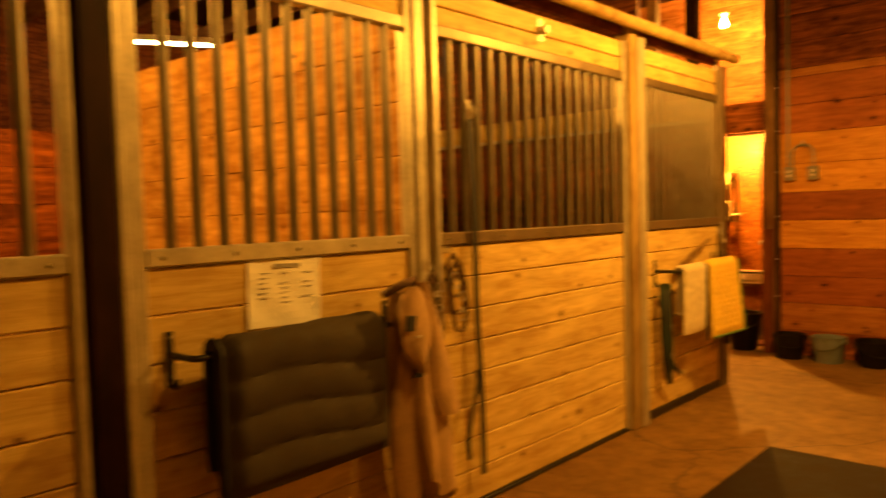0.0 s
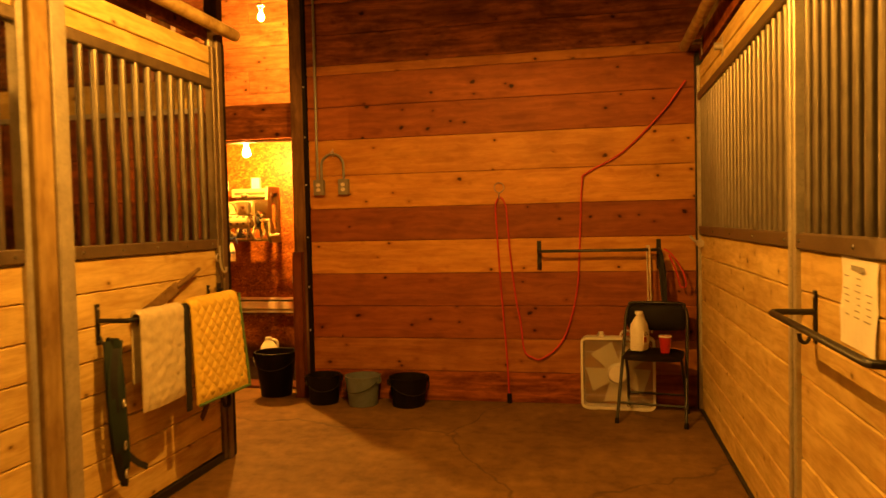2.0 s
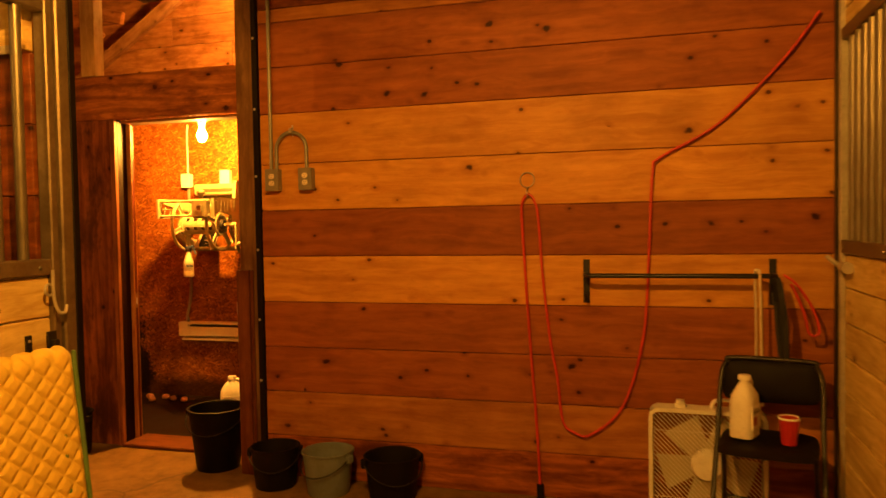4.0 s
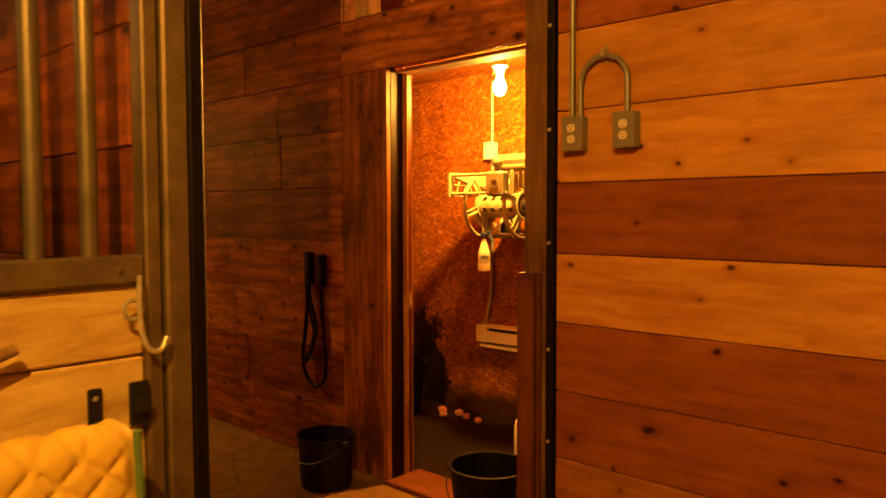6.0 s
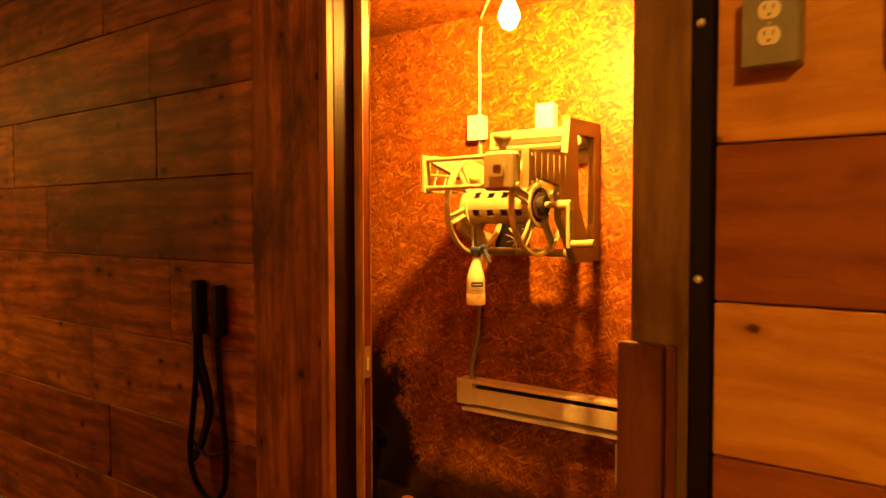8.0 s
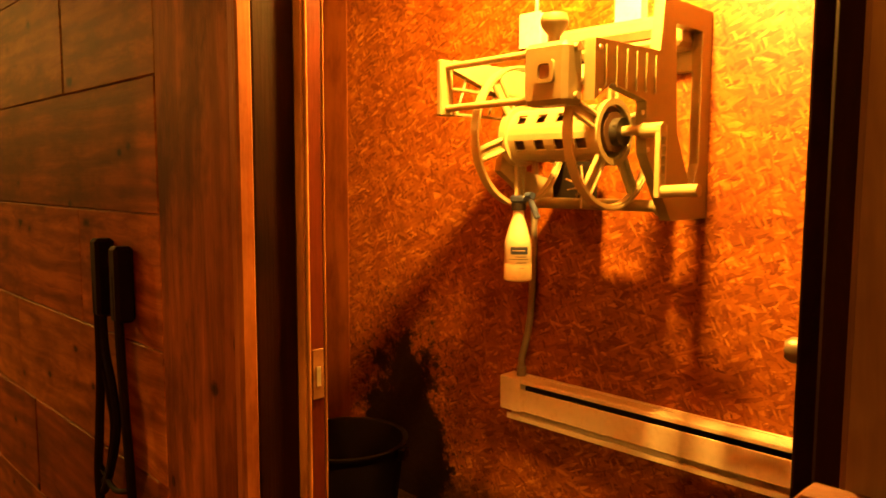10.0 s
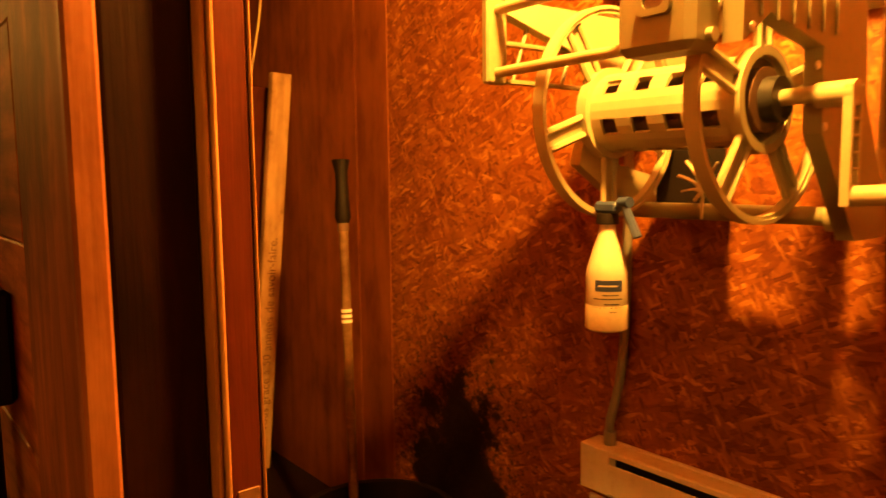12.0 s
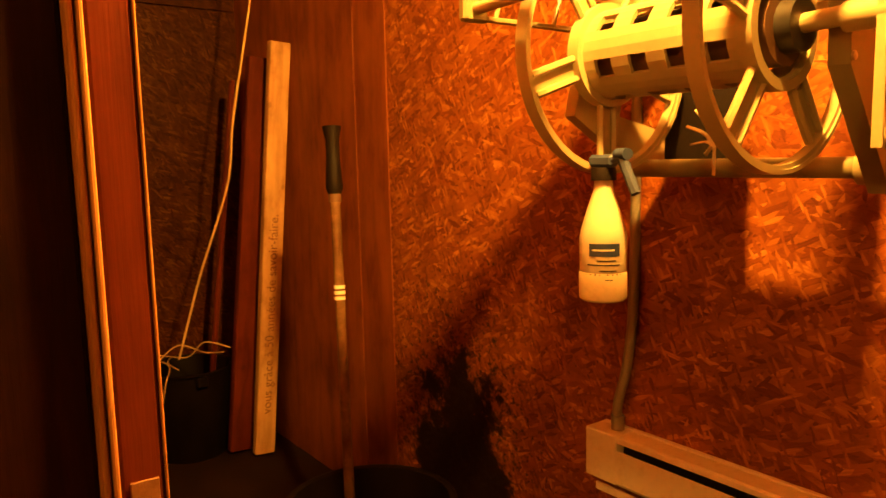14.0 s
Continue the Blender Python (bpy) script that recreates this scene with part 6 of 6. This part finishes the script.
def plate_x(outline, x0, x1, hole=None):
    """A plate in the y-z plane with an optional window."""
    bm = bmesh.new()
    def side(x):
        vs = [bm.verts.new((x, y, z)) for y, z in outline]
        es = [bm.edges.new((vs[k], vs[(k + 1) % len(vs)])) for k in range(len(vs))]
        if hole:
            hs = [bm.verts.new((x, y, z)) for y, z in hole]
            es += [bm.edges.new((hs[k], hs[(k + 1) % len(hs)])) for k in range(len(hs))]
        bmesh.ops.triangle_fill(bm, edges=es, use_beauty=True)
        return vs, (hs if hole else [])
    a, ha = side(x0)
    b, hb = side(x1)
    for u, w in ((a, b), (ha, hb)):
        for k in range(len(u)):
            bm.faces.new((u[k], u[(k + 1) % len(u)], w[(k + 1) % len(w)], w[k]))
    bmesh.ops.recalc_face_normals(bm, faces=bm.faces)
    return bm
side_line = [(8.29, 1.515), (8.36, 1.56), (8.52, 1.53), (8.525, 1.40), (8.66, 1.225), (8.865, 1.225), (8.865, 1.80), (8.60, 1.80), (8.58, 1.66), (8.29, 1.655)]
rp("side_frame", plate_x(side_line, -3.345, -3.315, [(8.66, 1.74), (8.81, 1.74), (8.81, 1.38), (8.77, 1.30), (8.68, 1.46)]), TAUPE)
for k in range(6):
    y = 8.33 + 0.045 * k
    rp("rib", boxes((-3.3145, -3.3105, y, y + 0.008, 1.55, 1.645), c=0.001), TAUPE)
for y, z in ((8.31, 1.535), (8.31, 1.635), (8.50, 1.50), (8.53, 1.41)):
    b = rp("rivet", turned([(0.0, 0.004), (0.006, 0.003), (0.007, 0.0)], seg=8), STEEL)
    b.matrix_basis = reel.matrix_basis.inverted() @ pose(-3.3145, y, z, 0, 90, 0)
rp("side_frame", plate_x([(8.50, 1.36), (8.60, 1.30), (8.865, 1.25), (8.865, 1.66), (8.30, 1.655), (8.30, 1.63), (8.55, 1.56)], -3.80, -3.775, [(8.62, 1.36), (8.82, 1.32), (8.82, 1.55), (8.66, 1.53)]), BEIGE)
rp("top_beam", boxes((-3.80, -3.345, 8.74, 8.865, 1.70, 1.79), c=0.012), BEIGE)
# no recess cut: the slot's inner shade is this strip's colour
rp("top_slot", boxes((-3.76, -3.38, 8.734, 8.741, 1.725, 1.752), c=0.003), LEATHER, "slot drawn as a dark strip")
rp("back_panel", boxes((-3.80, -3.345, 8.845, 8.866, 1.64, 1.70), c=0.003), BEIGE)
rp("bottom_bar", tubes((((-3.80, 8.70, 1.262), (-3.33, 8.70, 1.262)), 0.017), seg=14), TAUPE, smooth=True)
rp("bar_collar", tubes((((-3.375, 8.70, 1.262), (-3.346, 8.70, 1.262)), 0.027), seg=14), BEIGE, smooth=True)
# hose guide
bm = boxes((-3.475, -3.350, 8.225, 8.30, 1.505, 1.648), c=0.012)
rp("guide_block", bm, TAUPE)
bm = bmesh.new()
rounded_frame(bm, 0.026, 0.017, 0.009, 8.216, 8.228, 0.0, 4)
g = rp("guide_eye", bm, TAUPE, smooth=True)
g.matrix_basis = reel.matrix_basis.inverted() @ pose(-3.405, 0, 1.58)
# hole not cut through; its inner shade is the dark block's colour
rp("guide_hole", boxes((-3.421, -3.389, 8.219, 8.2255, 1.564, 1.596), c=0.003), LEATHER, "guide hole drawn as a dark block")
for z in (1.525, 1.635):
    rp("guide_rod", tubes((((-3.79, 8.285, z), (-3.34, 8.265, z)), 0.0095), seg=10), BEIGE, smooth=True)
rp("guide_end", boxes((-3.80, -3.782, 8.26, 8.31, 1.505, 1.655), c=0.004), TAUPE)
for z in (1.512, 1.58, 1.648):
    rp("lattice", boxes((-3.798, -3.784, 8.31, 8.72, z - 0.004, z + 0.004), c=0.001), TAUPE)
for k in range(6):
    y = 8.33 + 0.066 * k
    rp("lattice", tubes((((-3.791, y, 1.512), (-3.791, y + 0.05, 1.648)), 0.004), seg=6), TAUPE)
rp("guide_knob", turned([(0.012, 1.648), (0.014, 1.665), (0.03, 1.685), (0.034, 1.70), (0.028, 1.715), (0.0, 1.72)], (-3.41, 8.262, 0), seg=20), TAUPE, smooth=True)
# crank
rp("crank_boss", tubes((((-3.312, RY, RZ), (-3.255, RY, RZ)), 0.019), seg=14), BEIGE, smooth=True)
rp("crank_arm", boxes((-3.268, -3.254, RY - 0.018, RY - 0.010, RZ - 0.165, RZ + 0.012), (-3.268, -3.254, RY + 0.010, RY + 0.018, RZ - 0.165, RZ + 0.012), *[(-3.268, -3.254, RY - 0.010, RY + 0.010, RZ - 0.16 + 0.024 * k, RZ - 0.156 + 0.024 * k) for k in range(7)], c=0.001), BEIGE)
rp("crank_handle", tubes((((-3.262, RY, RZ - 0.15), (-3.16, RY, RZ - 0.145)), 0.0155), seg=14), BEIGE, smooth=True)
reel.location.x += 0.03
# dead twig caught in the wheel
tw = thing("dried_sprig", "pale dried sprig caught behind the reel wheel", "plant", (-3.57, 8.66, 1.30))
for k in range(9):
    a = k * 0.75
    part("leaf", strap(bmesh.new(), smooth_line([(0, 0, 0), (0.02 * math.cos(a), 0, 0.02 + 0.02 * math.sin(a)), (0.05 * math.cos(a), -0.01, 0.03 + 0.045 * math.sin(a))], 4), 0.007, 0.002, (0.3, 0.8, 0.3)), CREAM, tw)
part("stem", tubes((((0, 0, -0.05), (0, 0.0, 0.06)), 0.003), seg=6), CREAM, tw)
rp("bracket", boxes((-3.72, -3.56, 8.72, 8.73, 1.245, 1.47), c=0.004), BLACKRUBBER, "black backing plate")

# spray bottle hooked on the wheel
sb = thing("spray_bottle", "half-full white spray bottle hooked on the reel wheel", "spray bottle", (-3.625, 8.44, 1.045), turn=-8)
part("bottle", turned([(0.0, 0.0), (0.034, 0.0), (0.038, 0.006), (0.0385, 0.12), (0.036, 0.135), (0.026, 0.175), (0.017, 0.205), (0.0145, 0.225), (0.0145, 0.235), (0.0, 0.235)], seg=28), MILK, sb, smooth=True)
part("liquid", turned([(0.0386, 0.004), (0.0390, 0.007), (0.0392, 0.055), (0.0386, 0.056)], seg=28), plain("pale_liquid", (0.62, 0.52, 0.30), 0.35, 0, 0.05), sb, "yellowish liquid line", smooth=True)
part("collar", turned([(0.0, 0.252), (0.019, 0.252), (0.0205, 0.245), (0.0205, 0.228), (0.0, 0.228)], seg=20), BLACKRUBBER, sb, "black collar", smooth=True)
part("spray_head", boxes((-0.030, 0.030, -0.010, 0.010, 0.252, 0.276), c=0.007), BLUE, sb)
part("trigger", tubes((smooth_line([(0.02, 0, 0.262), (0.042, 0, 0.268), (0.055, 0, 0.245), (0.075, 0, 0.205)]), 0.0085), seg=8), BLUE, sb, "dark blue trigger", smooth=True)
part("nozzle", tubes((((0.033, 0, 0.276), (0.056, 0, 0.276)), 0.011), seg=10), BLUE, sb, smooth=True)
def arc_label(t, name, r, a0, a1, z0, z1, mat):
    bm = bmesh.new()
    n = 8
    cols = [[bm.verts.new((rr * math.cos(a), rr * math.sin(a), z)) for rr, z in ((r, z0), (r, z1), (r - 0.0015, z1), (r - 0.0015, z0))] for a in [radians(a0 + (a1 - a0) * k / n) for k in range(n + 1)]]
    for p, q in zip(cols, cols[1:]):
        for e in range(4):
            bm.faces.new((p[e], p[(e + 1) % 4], q[(e + 1) % 4], q[e]))
    bm.faces.new(cols[0])
    bm.faces.new(cols[-1][::-1])
    bmesh.ops.recalc_face_normals(bm, faces=bm.faces)
    part(name, bm, mat, t)
arc_label(sb, "label_panel", 0.0391, -75, 0, 0.088, 0.112, BLUE)
for k, (a0, a1, z) in enumerate(((-55, -10, 0.079), (-80, 2, 0.071), (-50, -8, 0.060), (-82, 4, 0.053), (-36, -18, 0.043))):
    arc_label(sb, "label_writing", 0.0391, a0, a1, z, z + 0.002, INK)
arc_label(sb, "label_writing", 0.0396, -66, -14, 0.0985, 0.1015, IVORY)

sb.scale.z = 0.86
sb.location.z += 0.008

# lumber with printing, tool, tubs, cords
def leaning(name, label, category, base, top, w, d, mat, spin=0.0):
    b, t = Vector(base), Vector(top)
    L = (t - b).length
    q = (t - b).to_track_quat("X", "Z").to_matrix().to_4x4()
    o = mesh_ob(name, boxes((-L / 2, L / 2, -w / 2, w / 2, -d / 2, d / 2), c=0.004), mat)
    o.matrix_basis = Matrix.Translation((b + t) / 2) @ q @ pose(0, 0, 0, spin, 0, 0)
    return tagged(o, label, category), L


lum, LL = leaning("lumber_plank", "pale printed lumber plank leaning in the corner", "lumber", (-5.80, 8.70, 0.02), (-5.70, 8.822, 1.78), 0.04, 0.089, PALE, 38)
cu = bpy.data.curves.new("printing", "FONT")
cu.body, cu.size, cu.extrude = "vous grâce à 50 années de savoir-faire.", 0.056, 0.0006
cu.align_x, cu.align_y = "LEFT", "CENTER"
tmp = new("printing_source", cu)
dg = bpy.context.evaluated_depsgraph_get()
tm = bpy.data.meshes.new_from_object(tmp.evaluated_get(dg))
bpy.data.objects.remove(tmp)
tm.materials.clear()
tm.materials.append(plain("print_brown", (0.16, 0.07, 0.03), 0.7))
pr = new("printing", tm)
pr.parent = lum
pr["label"] = "faded brown printed lettering"
PRINT_FACE = pose(-0.70, -0.0208, 0.0, 90, 0, 0)
pr.matrix_basis = PRINT_FACE
tagged(pr, kind="stuff")
leaning("lumber_plank", "dark red plank leaning beside the pale one", "lumber", (-5.90, 8.64, 0.02), (-5.82, 8.79, 1.73), 0.04, 0.12, REDJAMB, 30)

tub = bucket("black rubber tub on the tack room floor", (-4.47, 8.47, 0.006), 0.225, 0.18, 0.37, BLACKPLASTIC, bail=False, turn=25)
tool = thing("long_handled_tool", "long wooden tool handle with black grip standing in the tub", "tool", (-4.62, 8.49, 0.03))
top_v = Vector((-0.13, 0.055, 1.36))
part("shaft", tubes((((0, 0, 0), tuple(top_v * 0.86)), 0.0155), seg=12), TOOLWOOD, tool, smooth=True)
part("grip", tubes(([tuple(top_v * 0.855), tuple(top_v * 0.87), tuple(top_v * 0.93), tuple(top_v * 0.97), tuple(top_v)], [0.019, 0.026, 0.021, 0.020, 0.029]), seg=12), BLACKRUBBER, tool, "black rubber grip", smooth=True)
part("ferrule", tubes(([tuple(top_v * 0.838), tuple(top_v * 0.856)], 0.0195), seg=12), LEATHER, tool, smooth=True)
for q in (0.63, 0.642, 0.654):
    part("band", tubes(([tuple(top_v * q), tuple(top_v * (q + 0.007))], 0.0172), seg=12), WHITE, tool, "white painted ring", smooth=True)
bucket("black bucket full of twine in the tack room corner", (-6.06, 8.47, 0.006), 0.19, 0.155, 0.40, BLACKPLASTIC, bail=False, turn=0)
tn = thing("baling_twine", "loose ends of straw-coloured twine over the bucket", "twine", (-5.99, 8.42, 0.41))
for pts in ([(-0.22, -0.10, 0.02), (-0.1, -0.06, 0.05), (0.05, 0.02, 0.06), (0.16, 0.06, 0.14), (0.24, 0.14, 0.12)], [(0.02, -0.12, 0.03), (-0.02, 0.0, 0.10), (0.10, 0.08, 0.08), (0.22, 0.12, 0.10)], [(-0.1, -0.05, 0.02), (0.06, -0.06, 0.03), (0.13, -0.10, -0.02), (0.11, -0.11, -0.10)], [(-0.2, 0.02, 0.01), (0.0, -0.05, 0.035), (0.12, -0.04, 0.03)]):
    part("strand", tubes((smooth_line(pts, 6), 0.003), seg=6), STRAW, tn, smooth=True)
hc = thing("hanging_cord", "thin pale cord hanging from the tack room ceiling", "cord", (-5.40, 8.625, 2.36))
part("cord", tubes((smooth_line([(0, 0, 0), (-0.02, -0.02, -0.4), (-0.10, -0.09, -0.9), (-0.12, -0.12, -1.15), (-0.20, -0.22, -1.5), (-0.26, -0.30, -1.82)], 8), 0.0045), seg=6), STRAW, hc, smooth=True)
leaning("tool_stick", "thin reddish tool stick leaning in the corner", "stick", (-5.95, 8.5, 0.02), (-5.98, 8.72, 1.65), 0.022, 0.022, REDJAMB)

jug("plastic_jug", "white plastic jug with red label on the tack room floor", (-3.22, 8.36, 0.006), 0.30, 0.17, 0.12, WHITE, WHITE, 25, PAPER)
rr = random.Random(5)
for k, (x, y) in enumerate(((-4.22, 8.70), (-4.08, 8.72), (-3.98, 8.68), (-3.86, 8.66), (-4.14, 8.62))):
    bm = bmesh.new()
    bmesh.ops.create_icosphere(bm, subdivisions=2, radius=0.03)
    for v in bm.verts:
        v.co *= 1 + 0.35 * noise.noise(v.co * 40 + Vector((k, 0, 0)))
        v.co.z = max(v.co.z * 0.8, -0.018)
    o = mesh_ob("dirt_clod", bm, COPPER, smooth=True)
    o.matrix_basis = pose(x, y, 0.024, 0, 0, 70 * k)
    tagged(o, "pinkish broken lump lying on the dirt floor", "clod", group="clods")
